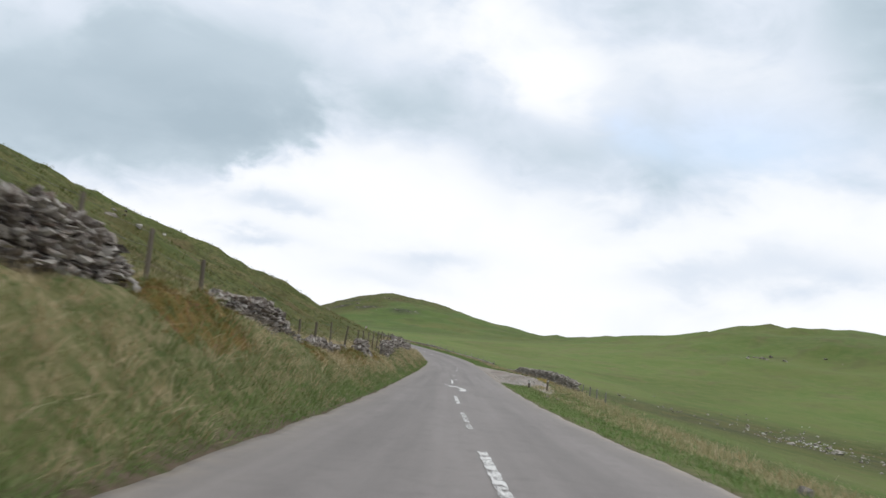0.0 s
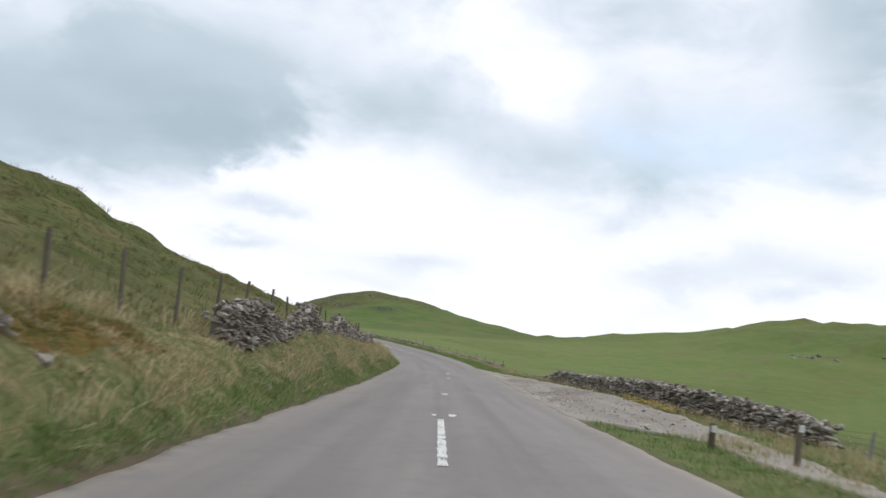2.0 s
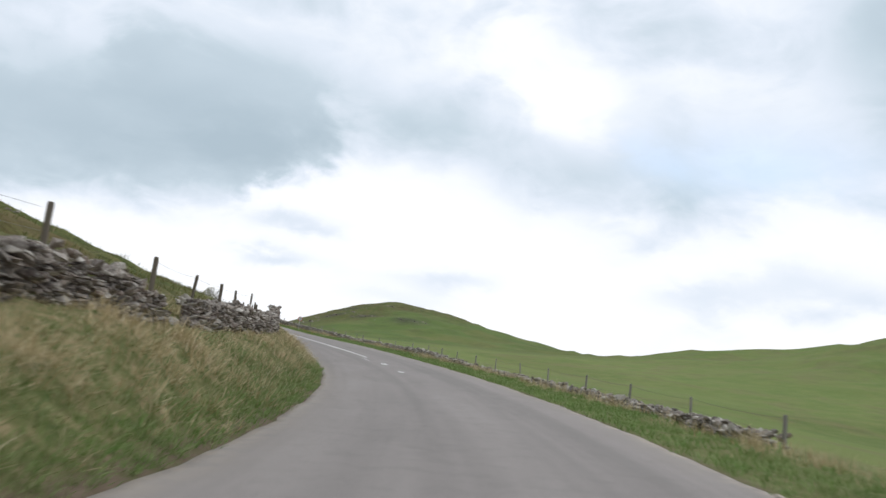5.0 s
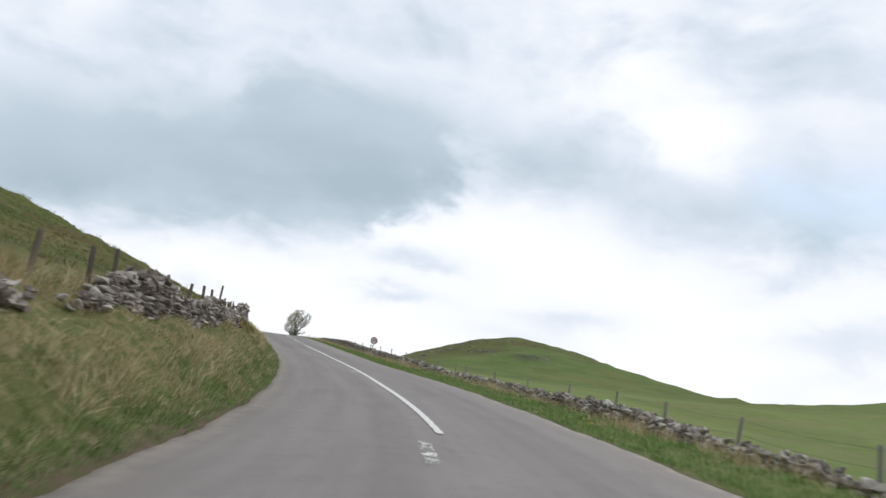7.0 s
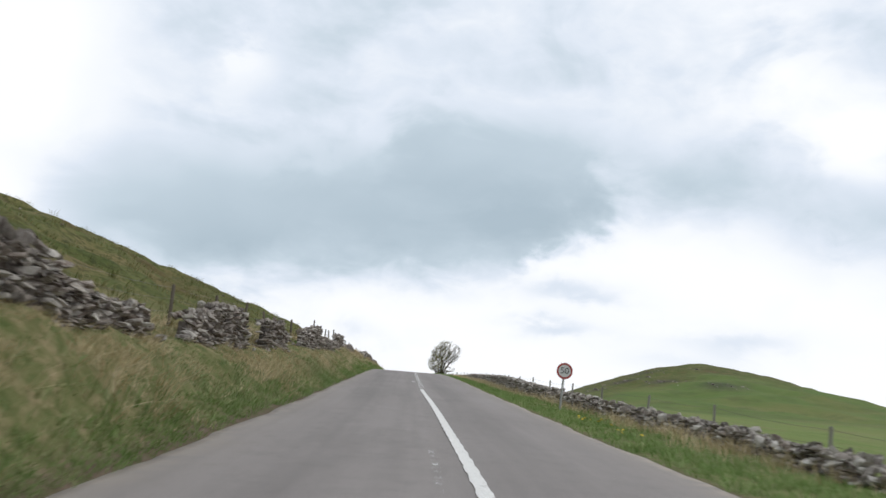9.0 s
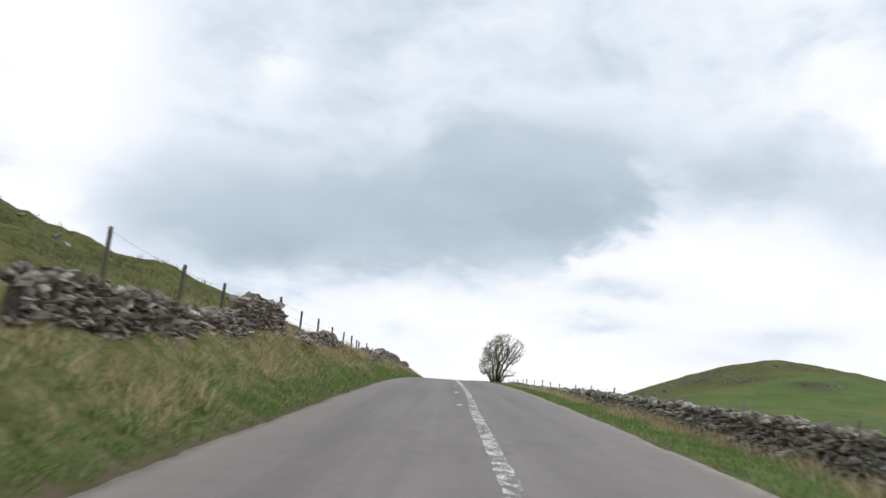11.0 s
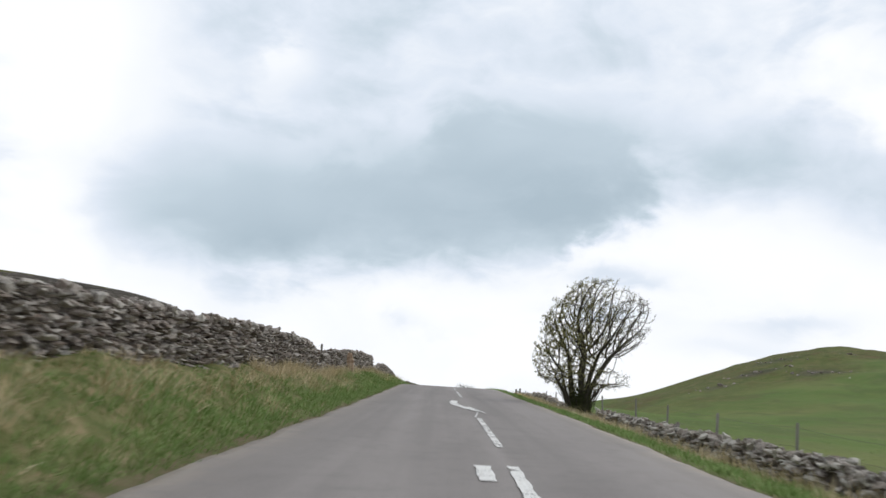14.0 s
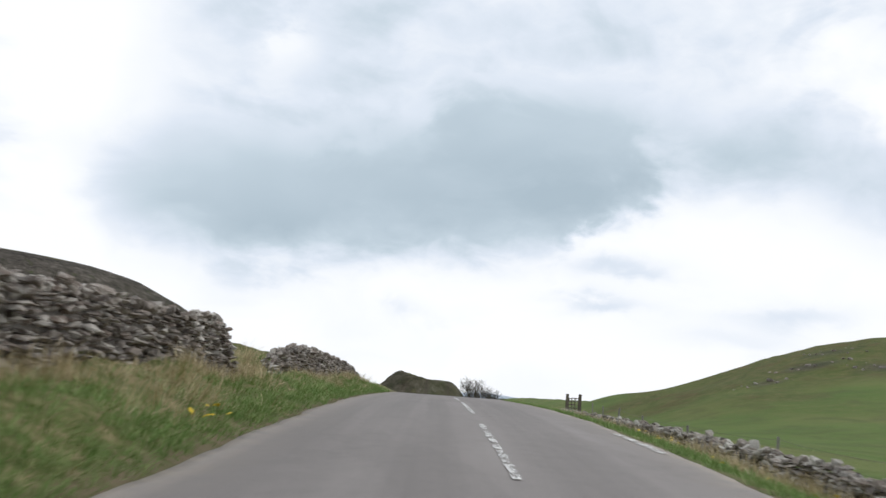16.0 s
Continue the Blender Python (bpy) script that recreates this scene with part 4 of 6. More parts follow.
# posts: metres along the road and height of the head over it
fence([(-3.5, 3.3), (0.5, 3.4), (4.5, 3.4), (8.6, 3.4), (12.6, 3.4), (15.6, 3.3), (18.9, 3.15), (23.6, 2.3), (28.6, 2.47), (31.6, 2.43), (35.5, 2.43), (39.9, 2.64), (45.5, 2.74), (51.5, 2.7), (54.5, 2.73), (57.7, 2.74),
       (60.9, 2.88), (63.7, 2.94), (67.5, 2.98), (71.0, 2.98), (74.6, 3.0), (79.2, 3.04), (82.0, 2.98), (87.0, 2.75), (91.9, 2.95), (96.2, 2.83), (103.3, 2.76), (109.0, 2.82)], left_fence_n, (0.35, 0.65, 0.92), "weathered timber posts with sagging wire on the hillside")
fence([(115.0, 2.7), (119.0, 2.6), (123.2, 2.6), (128.0, 2.6), (133.9, 2.81), (139.5, 2.3), (145.8, 2.44), (148.7, 2.48), (150.2, 2.54), (155.3, 2.5), (159.7, 2.5), (163.6, 2.6), (167.4, 2.6), (171.2, 2.98), (176.0, 2.4), (181.5, 2.35),
       (187.9, 2.54), (192.3, 2.55), (196.8, 2.65), (201.7, 2.58), (209.4, 2.57), (215.2, 2.45)], left_fence_n, (0.35, 0.65, 0.92), "sagging timber fence climbing the hillside")
fence([(218.9, 3.0), (223.1, 2.78), (226.3, 2.62), (230.2, 2.75), (234.1, 2.89), (238.1, 2.62), (242.6, 2.55), (247.2, 2.45), (251.3, 2.35), (255.9, 2.3), (259.4, 2.2), (261.8, 2.2), (265.6, 2.22), (271.5, 2.05), (276.2, 2.0),
       (281.0, 1.95), (286.0, 1.95), (291.0, 1.85), (295.2, 1.8), (299.6, 1.76), (304.0, 1.6)], left_fence_n, (0.35, 0.65, 0.92), "old timber post fence with wire strands behind the wall")
heads = [112, 116.8, 121.5, 126, 131, 135.5, 140, 144, 148.4, 152.3, 155.6, 160, 165, 170, 175.5, 177.4, 181.9, 187.2, 192.5, 198, 203, 208.5, 214, 219.5, 225, 230, 235, 240, 245.2, 250.3, 256.4, 260.2, 265.3, 270.8, 275.5, 280, 284.5, 289.3, 293.1, 298.8, 304, 309, 313.4, 318, 323.7, 329, 334.5, 340, 345]
lows = np.interp(heads, [112, 150, 156, 176, 190, 215, 246, 256, 270, 293, 300, 318, 324, 345], [0.9, 1.0, 1.06, 0.82, 0.88, 0.75, 0.55, 0.44, 0.58, 0.6, 0.46, 0.2, 0.05, 0.35])
fence(list(zip(heads, lows.tolist())), lambda s: np.interp(s, [112, 330, 346], [7.1, 7.1, 8.6]), (0.5, 0.9), "silvered grey timber post and wire fence edging the pasture", 0.3, 0.62, PALE_WOOD)
fence([(48.2, 0.0), (50.8, 0.08), (53.4, 0.15), (56.5, 0.22), (59.1, 0.36)], lambda s: 9.15 + 0 * s, (0.3, 0.5, 0.7, 0.9), "short leaning timber fence above the valley", 0.6, 0.8, PALE_WOOD)
fence([(320.4, 1.3), (322.3, 1.25)], left_fence_n, (0.5, 0.9), "two old fence posts behind the gap in the wall")


# ---- road markings ----
def marking(name, s, n, width, wear, label, ragged=0.012):
    s, n = np.asarray(s, float), np.asarray(n, float)
    width = np.broadcast_to(np.asarray(width, float), s.shape)
    rows = []
    for k in np.linspace(-0.5, 0.5, 4):
        w = n + k * width + (ragged * jitter(s, 7.0, k * 9 + s[0]) if abs(k) == 0.5 else 0)
        rows.append(w)
    nn = np.stack(rows, 1)
    ss = np.broadcast_to(s[:, None], nn.shape)
    q = spot(ss, nn)
    ob = sheet(name, q[..., 0], q[..., 1], road_z(ss, nn) + 0.012, PAINT)
    float_layer(ob.data, "wear", np.full(nn.shape, wear))
    return tagged(ob, label, "road marking", kind="structure")


def centre_n(s):
    return np.interp(s, [8, 20, 33, 45, 57, 68, 77, 90, 140, 150, 160, 175, 200, 212, 225, 235, 265, 275, 330], [0.69, 0.5, 0.30, 0.17, 0.16, 0.32, 0.6, 0.88, 0.90, 0.82, 0.68, 0.67, 0.61, 0.70, 0.70, 0.87, 0.87, 0.95, 0.94])


for a, b, w, wear in ((8.2, 12.8, 0.15, 0.25), (17.3, 23.0, 0.13, 0.35), (27.6, 33.4, 0.13, 0.25), (49.1, 56.5, 0.13, 0.1), (67.2, 68.2, 0.24, 0.3), (72, 73, 0.2, 0.5), (77, 88, 0.09, 0.75), (91.5, 92.6, 0.22, 0.25), (131.8, 132.8, 0.2, 0.3), (138.6, 140, 0.26, 0.15),
                      (276.4, 283.8, 0.12, 0.2), (298.5, 306.5, 0.11, 0.25), (309.6, 316.8, 0.11, 0.4), (320.4, 328.6, 0.10, 0.25), (332, 339, 0.10, 0.25)):
    sv = np.arange(a, b + 0.01, 0.12)
    marking("centre_dash", sv, centre_n(sv), w, wear, "worn white centre dash painted on the asphalt")
sv = np.arange(146.2, 202, 0.15)
marking("centre_line", sv, centre_n(sv), np.interp(sv, [146, 160, 202], [0.13, 0.17, 0.15]), -0.25, "solid white centre line through the bend")
sv = np.arange(203.5, 231, 0.15)
marking("centre_line", sv, centre_n(sv) + 0.03, 0.22, 0.42, "scuffed white centre line worn to flecks")
sv = np.arange(231, 246, 0.15)
marking("centre_line", sv, centre_n(sv), 0.18, 0.36, "flecked white centre line on the climb")
sv = np.arange(246, 274, 0.15)
marking("centre_line", sv, centre_n(sv), 0.15, 0.08, "solid white centre line climbing to the crest")
sv = np.arange(284, 286.6, 0.1)
marking("centre_dash", sv, np.linspace(0.88, 1.05, len(sv)), 0.05, 0.3, "thin leftover streak of white paint")
for a, b, n0, w, wear in ((167, 180, 0.24, 0.09, 0.62), (168, 175.5, 0.43, 0.14, 0.6), (142.4, 144.8, 0.48, 0.2, 0.5), (57.4, 58.2, 0.43, 0.16, 0.1), (57.3, 57.7, 0.02, 0.1, 0.2), (68, 69, 0.25, 0.12, 0.5), (84.3, 85.4, 0.72, 0.16, 0.2),
                          (210.6, 212.0, 0.40, 0.16, 0.25), (226.3, 227.3, 0.42, 0.14, 0.3), (234.8, 236, 0.45, 0.15, 0.3), (243.6, 244.4, 0.47, 0.12, 0.3), (257, 258.2, 0.40, 0.15, 0.2), (264.2, 265.4, 0.46, 0.17, 0.15), (272.4, 273.9, 0.55, 0.2, 0.05)):
    sv = np.arange(a, b, 0.1)
    marking("old_marking", sv, np.full(len(sv), n0), w, wear, "faded remnant of an older white road marking")
sv = np.arange(313.5, 317.0, 0.1)
marking("edge_patch", sv, np.full(len(sv), 3.55), 0.16, 0.45, "scuffed white edge marking by the verge")


def arrow(name, spine, headpts, label):
    ss, ns, ws = (np.array(v, float) for v in zip(*spine))
    k = np.linspace(0, len(ss) - 1, 40)
    i = np.arange(len(ss))
    s, n, w = np.interp(k, i, ss), np.interp(k, i, ns), np.interp(k, i, ws)
    k2 = np.ones(5) / 5
    for arr in (s, n, w):
        arr[2:-2] = np.convolve(arr, k2, "valid")
    ob = marking(name, s, n, w, 0.08, label, 0.022)
    q = [spot(a, b) for a, b in headpts]
    vs = [(float(p[0]), float(p[1]), float(road_z(a, b)) + 0.0165) for p, (a, b) in zip(q, headpts)]
    tri = mesh_object("arrow_head", vs, [tuple(range(len(vs)))], PAINT, ob)
    if tri.data.polygons[0].normal.z < 0:
        tri.data.flip_normals()
    float_layer(tri.data, "wear", np.full(len(vs), 0.2))


arrow("deflection_arrow", [(38.9, 0.61, 0.30), (40.2, 0.72, 0.29), (41.6, 0.73, 0.26), (43.0, 0.60, 0.2), (44.2, 0.40, 0.14), (45.0, 0.22, 0.12)], [(46.6, -0.27), (45.0, 0.12), (45.5, 0.52), (44.2, 0.36), (43.3, 0.10), (44.4, 0.02)], "white curved arrow pointing back to the near lane")
arrow("deflection_arrow", [(294.1, 0.56, 0.24), (292.2, 0.47, 0.26), (290.5, 0.54, 0.26), (289.2, 0.70, 0.24), (288.2, 0.88, 0.2)], [(289.6, 0.62), (289.5, 0.95), (287.9, 1.10), (286.1, 1.28), (287.4, 0.92), (287.9, 0.72)], "white curved arrow for oncoming traffic near the crest")

# ---- mossy humps where the old wall has sunk into the bank ----
MOSS_HUMPS = (  # from and to along the road, n, height, label
    (11.6, 16.6, -4.7, 0.45, "ochre moss grown over fallen wall stones"),
    (25.0, 27.6, -4.8, 0.34, "rusty ochre moss cushion over rubble"),
    (31.8, 43.0, -4.8, 0.40, "long ochre and brown moss cushion on the bank"),
    (48.5, 53.0, -5.2, 0.30, "low ochre moss hump in rough grass"),
    (166.5, 172.6, -4.6, 0.28, "rust-brown moss cushion under the fence"),
    (230.0, 232.6, -4.9, 0.32, "brown moss cushion between wall stones"),
    (241.5, 246.5, -4.9, 0.32, "green and ochre moss hump below the fence"),
)


def hump_rise(s, n):
    """How far the moss cushions stand over the turf at s and n."""
    s, n = np.broadcast_arrays(np.asarray(s, float), np.asarray(n, float))
    q = spot(s, n)
    out = np.zeros(s.shape)
    for s0, s1, n0, high, _ in MOSS_HUMPS:
        u, t = np.clip((s - s0) / (s1 - s0), 0, 1), np.clip((n - n0) / 1.7 + 0.5, 0, 1)
        arch = np.sin(np.pi * t) ** 0.8 * np.minimum(1, np.sin(np.pi * u) * 2.2) ** 0.7
        uneven = 0.66 + 0.42 * bumps(q[..., 0], q[..., 1], 0.27, 2.0) + 0.25 * bumps(q[..., 0], q[..., 1], 0.6, 1.0)
        out = np.maximum(out, 0.8 * high * arch * uneven)
    return out


def moss_hump(s0, s1, n0, high, label):
    sv = np.arange(s0, s1 + 0.01, 0.12)
    ss, tt = np.meshgrid(sv, np.linspace(0, 1, 17), indexing="ij")
    nn = n0 + (tt - 0.5) * 1.7
    q = spot(ss, nn)
    ob = sheet("moss_hump", q[..., 0], q[..., 1], turf_z(ss, nn) - 0.05 + hump_rise(ss, nn), MOSS)
    return tagged(ob, label, "moss mound")


def moss_material():
    m, nt, b = shader("ochre_moss")
    v = coords(nt)
    n1, n2 = grain(nt, v, 3.0, 6, 0.65), grain(nt, v, 24, 4, 0.7)
    col = ramp(nt, n1, (0.34, (0.085, 0.088, 0.026)), (0.46, (0.165, 0.130, 0.036)), (0.56, (0.205, 0.130, 0.040)), (0.66, (0.145, 0.075, 0.045)))
    col = blend(nt, calc(nt, "MULTIPLY", grey(nt, n2, 0.45, 0.7), 0.55), col, (0.05, 0.045, 0.016))
    finish(nt, b, col, 0.95, 0.1)
    relief(nt, b, n2, 0.8, 0.04)
    return m


MOSS = moss_material()
for row in MOSS_HUMPS:
    moss_hump(*row)


# ---- grass ----
def patchy(s, n, scale, seed):
    """A soft 0..1 pattern over the land."""
    p = spot(s, n)
    return 0.5 + 0.5 * bumps(p[..., 0], p[..., 1], scale, seed)


def blades(name, s, n, length, width, lean, material, label, slope=0.0, group_r=0.1, per=8):
    """Tufts of bent blades, joined: one tuft at each s, n."""
    k = len(s)
    s = np.repeat(s, per)
    n = np.repeat(n, per)
    m = k * per
    ang = rng.uniform(0, 2 * np.pi, m)
    r = group_r * np.sqrt(rng.uniform(0, 1, m))
    x0 = spot(s, n)
    z0 = turf_z(s, n) + hump_rise(s, n) - 0.03
    ln = np.repeat(length, per) * rng.uniform(0.55, 1.15, m)
    wd = width * rng.uniform(0.6, 1.3, m)
    dx, dy = np.cos(ang), np.sin(ang)
    bx, by = x0[:, 0] + dx * r, x0[:, 1] + dy * r
    out = lean * rng.uniform(0.3, 1.4, m) * ln
    sd = side(s)
    fx = dx * out + sd[:, 0] * slope * ln
    fy = dy * out + sd[:, 1] * slope * ln
    px, py = -dy, dx
    tilt = rng.uniform(0, 2 * np.pi, m)
    px, py = np.cos(tilt), np.sin(tilt)
    hgt = np.sqrt(np.maximum(ln ** 2 - (fx ** 2 + fy ** 2) * 0.6, (0.25 * ln) ** 2))
    co = np.empty((m, 5, 3))
    co[:, 0] = np.stack([bx - px * wd / 2, by - py * wd / 2, z0], -1)
    co[:, 1] = np.stack([bx + px * wd / 2, by + py * wd / 2, z0], -1)
    mx, my, mz = bx + fx * 0.35, by + fy * 0.35, z0 + hgt * 0.62
    co[:, 2] = np.stack([mx + px * wd * 0.4, my + py * wd * 0.4, mz], -1)
    co[:, 3] = np.stack([mx - px * wd * 0.4, my - py * wd * 0.4, mz], -1)
    co[:, 4] = np.stack([bx + fx, by + fy, z0 + hgt], -1)
    base = np.arange(m)[:, None] * 5
    loops = np.concatenate([base + np.array([0, 1, 2, 3]), base + np.array([3, 2, 4])], 1)
    me = bpy.data.meshes.new(name)
    me.vertices.add(m * 5)
    me.vertices.foreach_set("co", co.ravel())
    me.loops.add(m * 7)
    me.loops.foreach_set("vertex_index", loops.ravel())
    me.polygons.add(m * 2)
    starts = (np.arange(m)[:, None] * 7 + np.array([0, 4])).ravel()
    me.polygons.foreach_set("loop_start", starts)
    me.update()
    me.materials.append(material)
    return tagged(new(name, me), label, "grass", kind="stuff")


def scatter(count, s_lo, s_hi, lo, hi):
    s = rng.uniform(s_lo, s_hi, count)
    u = rng.uniform(0, 1, count)
    return s, lo(s) + (hi(s) - lo(s)) * u


# left bank: green at the foot, straw further up in drooping tussocks
s, n = scatter(44000, -7, 346, lambda s: left_edge(s) - 3.6, lambda s: left_edge(s) - 0.2)
clump = patchy(s, n, 0.42, 6.0)
d = left_edge(s) - n
dry_odds = np.clip(0.06 + 0.62 * smooth(0.5, 1.6, d) + 0.9 * (patchy(s, n, 1.6, 3.0) - 0.5) + 0.7 * (clump - 0.5) - 0.42 * smooth(200, 262, s), 0.02, 0.95) * (1 - 0.85 * smooth(0.04, 0.14, hump_rise(s, n)))
dry = rng.uniform(0, 1, len(s)) < dry_odds
foot = smooth(0.05, 0.7, d)
tall = (0.45 + 1.0 * clump) * (1 - 0.62 * smooth(-3.8, -4.45, n) * (n > -5.5))
for far_on, blade, label in ((False, GREEN_BLADE, "soft green grass on the bank"), (True, LUSH_BLADE, "lush green grass on the low bank")):
    g = ~dry & ((s + 25 * (patchy(s, n, 2.5, 1.0) - 0.5) > 205) == far_on)
    blades("verge_grass", s[g], n[g], (0.10 + 0.14 * foot[g]) * tall[g] * rng.uniform(0.7, 1.3, g.sum()), 0.013, 0.8, blade, label, 0.22, 0.16, 9)
blades("dry_grass", s[dry], n[dry], (0.16 + 0.22 * foot[dry]) * tall[dry] * rng.uniform(0.7, 1.4, dry.sum()), 0.011, 0.8, DRY_BLADE, "straw-coloured dead grass drooping down the bank", 0.42, 0.15, 9)
s, n = scatter(13000, -7, 346, lambda s: left_edge(s) - 0.8, lambda s: left_edge(s) - 0.10)
blades("verge_grass", s, n, rng.uniform(0.08, 0.2, len(s)), 0.012, 0.6, LUSH_BLADE, "green grass hanging over the road's edge", 0.3, 0.12, 8)
# fronds on the moss cushions
for s0, s1, n0, high, _ in MOSS_HUMPS:
    k = int(150 * (s1 - s0))
    s, n = rng.uniform(s0 - 0.4, s1 + 0.4, k), n0 + rng.normal(0.12, 0.42, k)
    blades("moss_fronds", s, n, rng.uniform(0.04, 0.12, k), 0.012, 0.9, OCHRE_BLADE, "ochre and rust moss fronds on the bank", 0.2, 0.1, 8)
# right verge
s, n = scatter(24000, -7, 346, lambda s: right_edge(s) + 0.12, lambda s: right_wall_n(s) - 0.3)
a, b = track_edges(s)
keep = ~((n > a - 0.05) & (n < b + 0.05) & (s > 24) & (s < 105))
s, n = s[keep], n[keep]
e = (n - right_edge(s)) / (right_wall_n(s) - right_edge(s))
dry = rng.uniform(0, 1, len(s)) < np.clip(2.0 * (e - 0.55) + 0.6 * (patchy(s, n, 1.4, 5.0) - 0.5) + 0.25 * smooth(200, 230, s) * (e > 0.5), 0.0, 0.92)
blades("verge_grass", s[~dry], n[~dry], rng.uniform(0.08, 0.19, (~dry).sum()), 0.014, 0.6, LUSH_BLADE, "short bright green verge grass", 0.0, 0.15, 9)
blades("dry_grass", s[dry], n[dry], rng.uniform(0.16, 0.46, dry.sum()), 0.010, 0.5, DRY_BLADE, "pale dead grass standing along the wall", -0.1, 0.12, 9)
# dead grass against the feet of the left walls
s, n = scatter(2200, 225, 346, lambda s: left_wall_n(s) + 0.32, lambda s: left_wall_n(s) + 0.75)
pick = patchy(s, n, 1.7, 8.0) > 0.5
blades("dry_grass", s[pick], n[pick], rng.uniform(0.2, 0.5, pick.sum()), 0.010, 0.4, DRY_BLADE, "tall dead grass at the foot of the wall", 0.1, 0.12, 9)
# the rough hillside, in tussocks
s = rng.uniform(-7, 320, 26000)
n = -6.4 - 48 * rng.uniform(0, 1, 26000) ** 1.7
pick = rng.uniform(0, 1, len(s)) < 0.25 + 1.1 * smooth(0.35, 0.8, patchy(s, n, 0.7, 2.0))
s, n = s[pick], n[pick]
blades("hill_grass", s, n, rng.uniform(0.12, 0.34, len(s)), 0.020, 0.6, HILL_BLADE, "rough olive hill grass in tussocks", 0.2, 0.24, 9)
# pasture edge beyond the right wall
s = rng.uniform(-7, 346, 7000)
n = right_wall_n(s) + 0.4 + 26 * rng.uniform(0, 1, 7000) ** 1.6
blades("pasture_grass", s, n, rng.uniform(0.04, 0.10, len(s)), 0.02, 0.6, GREEN_BLADE, "close-grazed green pasture grass", 0.0, 0.2, 6)
# rough grass below the verge at the valley's lip
s = rng.uniform(0, 58, 3400)
n = right_edge(s) + 1.3 + np.abs(rng.normal(0, 2.2, 3400))
pick = rng.uniform(0, 1, 3400) < 0.35 * smooth(1.2, 2.5, n - right_edge(s))
blades("pasture_grass", s[~pick], n[~pick], rng.uniform(0.08, 0.2, (~pick).sum()), 0.013, 0.6, GREEN_BLADE, "rough green grass on the valley's lip", -0.1, 0.2, 9)
blades("dry_grass", s[pick], n[pick], rng.uniform(0.12, 0.32, pick.sum()), 0.011, 0.6, DRY_BLADE, "faded dead grass on the valley's lip", -0.1, 0.2, 9)


# ---- loose stones ----
def boulders(name, label, rows, material=None, most=150):

    for s, n, size in rows[:most]:
        q = spot(s, n)
        ob = new(name, STONES[rng.integers(len(STONES))])
        ob.location = (float(q[0]), float(q[1]), float(turf_z(s, n)) + size * 0.12)
        ob.rotation_euler = (rng.normal(0, 0.3), rng.normal(0, 0.3), rng.uniform(0, 6))
        ob.scale = (size * rng.uniform(0.7, 1.2), size * rng.uniform(0.8, 1.4), size * rng.uniform(0.4, 0.7))
        if material:
            ob.material_slots[0].link = "OBJECT"
            ob.material_slots[0].material = material
        tagged(ob, label, "stone", group=name + " scatter")


boulders("verge_stone", "pale stone lying loose in the verge grass", [(48.5, -4.4, 0.25), (59.8, -3.3, 0.2), (61.2, -3.6, 0.16), (57.0, -3.6, 0.18), (211.3, -3.6, 0.35), (241.8, -3.9, 0.3), (132.2, -3.85, 0.42), (14.6, 6.3, 0.5), (44.2, 5.3, 0.3), (43.4, 5.7, 0.22), (58.8, 5.1, 0.4)])
rows = []
for cs, cn, k in ((38, -15, 9), (52, -24, 10), (30, -30, 8), (75, -20, 9), (96, -33, 8), (120, -16, 9), (150, -22, 10), (178, -14, 8), (205, -18, 10), (232, -13, 9), (250, -20, 9)):
    for _ in range(k):
        rows.append((cs + rng.normal(0, 2.4), cn + rng.normal(0, 1.5), rng.uniform(0.15, 0.42)))
boulders("hillside_stone", "grey outcrop stone half sunk in the hillside", rows)
rows = []
for _ in range(290):
    r, a = abs(rng.normal(0, 1)), rng.uniform(0, 6.283)
    rows.append((110 + 15 * r * math.cos(a), 52 + 14 * r * math.sin(a), rng.uniform(0.12, 0.45) * (1 + (rng.uniform() < 0.1))))
boulders("field_boulder", "pale limestone boulder scattered on the valley slope", rows, PALE_STONE, 290)


HILL_STONES = ((-66, 529, 9, 5, 26), (-48, 518, 9, 5, 24), (-25, 496, 11, 5, 22), (-62, 551, 8, 5, 16),
               (-76, 508, 5, 3, 12), (-39, 560, 10, 6, 12), (90, 231, 6, 4, 14), (109, 228, 8, 5, 4))


def hill_boulders():
    """Pale outcrop stones on the flanks of the round hill."""
    me = bpy.data.objects["ground"].data
    co = np.empty(len(me.vertices) * 3)
    me.vertices.foreach_get("co", co)
    co = co.reshape(-1, 3)
    for cx, cy, sx, sy, k in HILL_STONES:
        for _ in range(k):
            x, y = cx + rng.normal(0, sx * 0.55), cy + rng.normal(0, sy * 0.55)
            w = np.argmin((co[:, 0] - x) ** 2 + (co[:, 1] - y) ** 2)
            size = rng.uniform(0.3, 1.1) * (1 + 0.8 * (rng.uniform() < 0.15))
            ob = new("outcrop_stone", STONES[rng.integers(len(STONES))])
            ob.location = co[w] + np.array((0, 0, size * 0.05))
            ob.rotation_euler = (rng.normal(0, 0.3), rng.normal(0, 0.3), rng.uniform(0, 6))
            ob.scale = (size, size * rng.uniform(0.8, 1.5), size * rng.uniform(0.4, 0.7))
            tagged(ob, "pale outcrop stone on the grassy hill", "stone", group="hill outcrop stones")


hill_boulders()


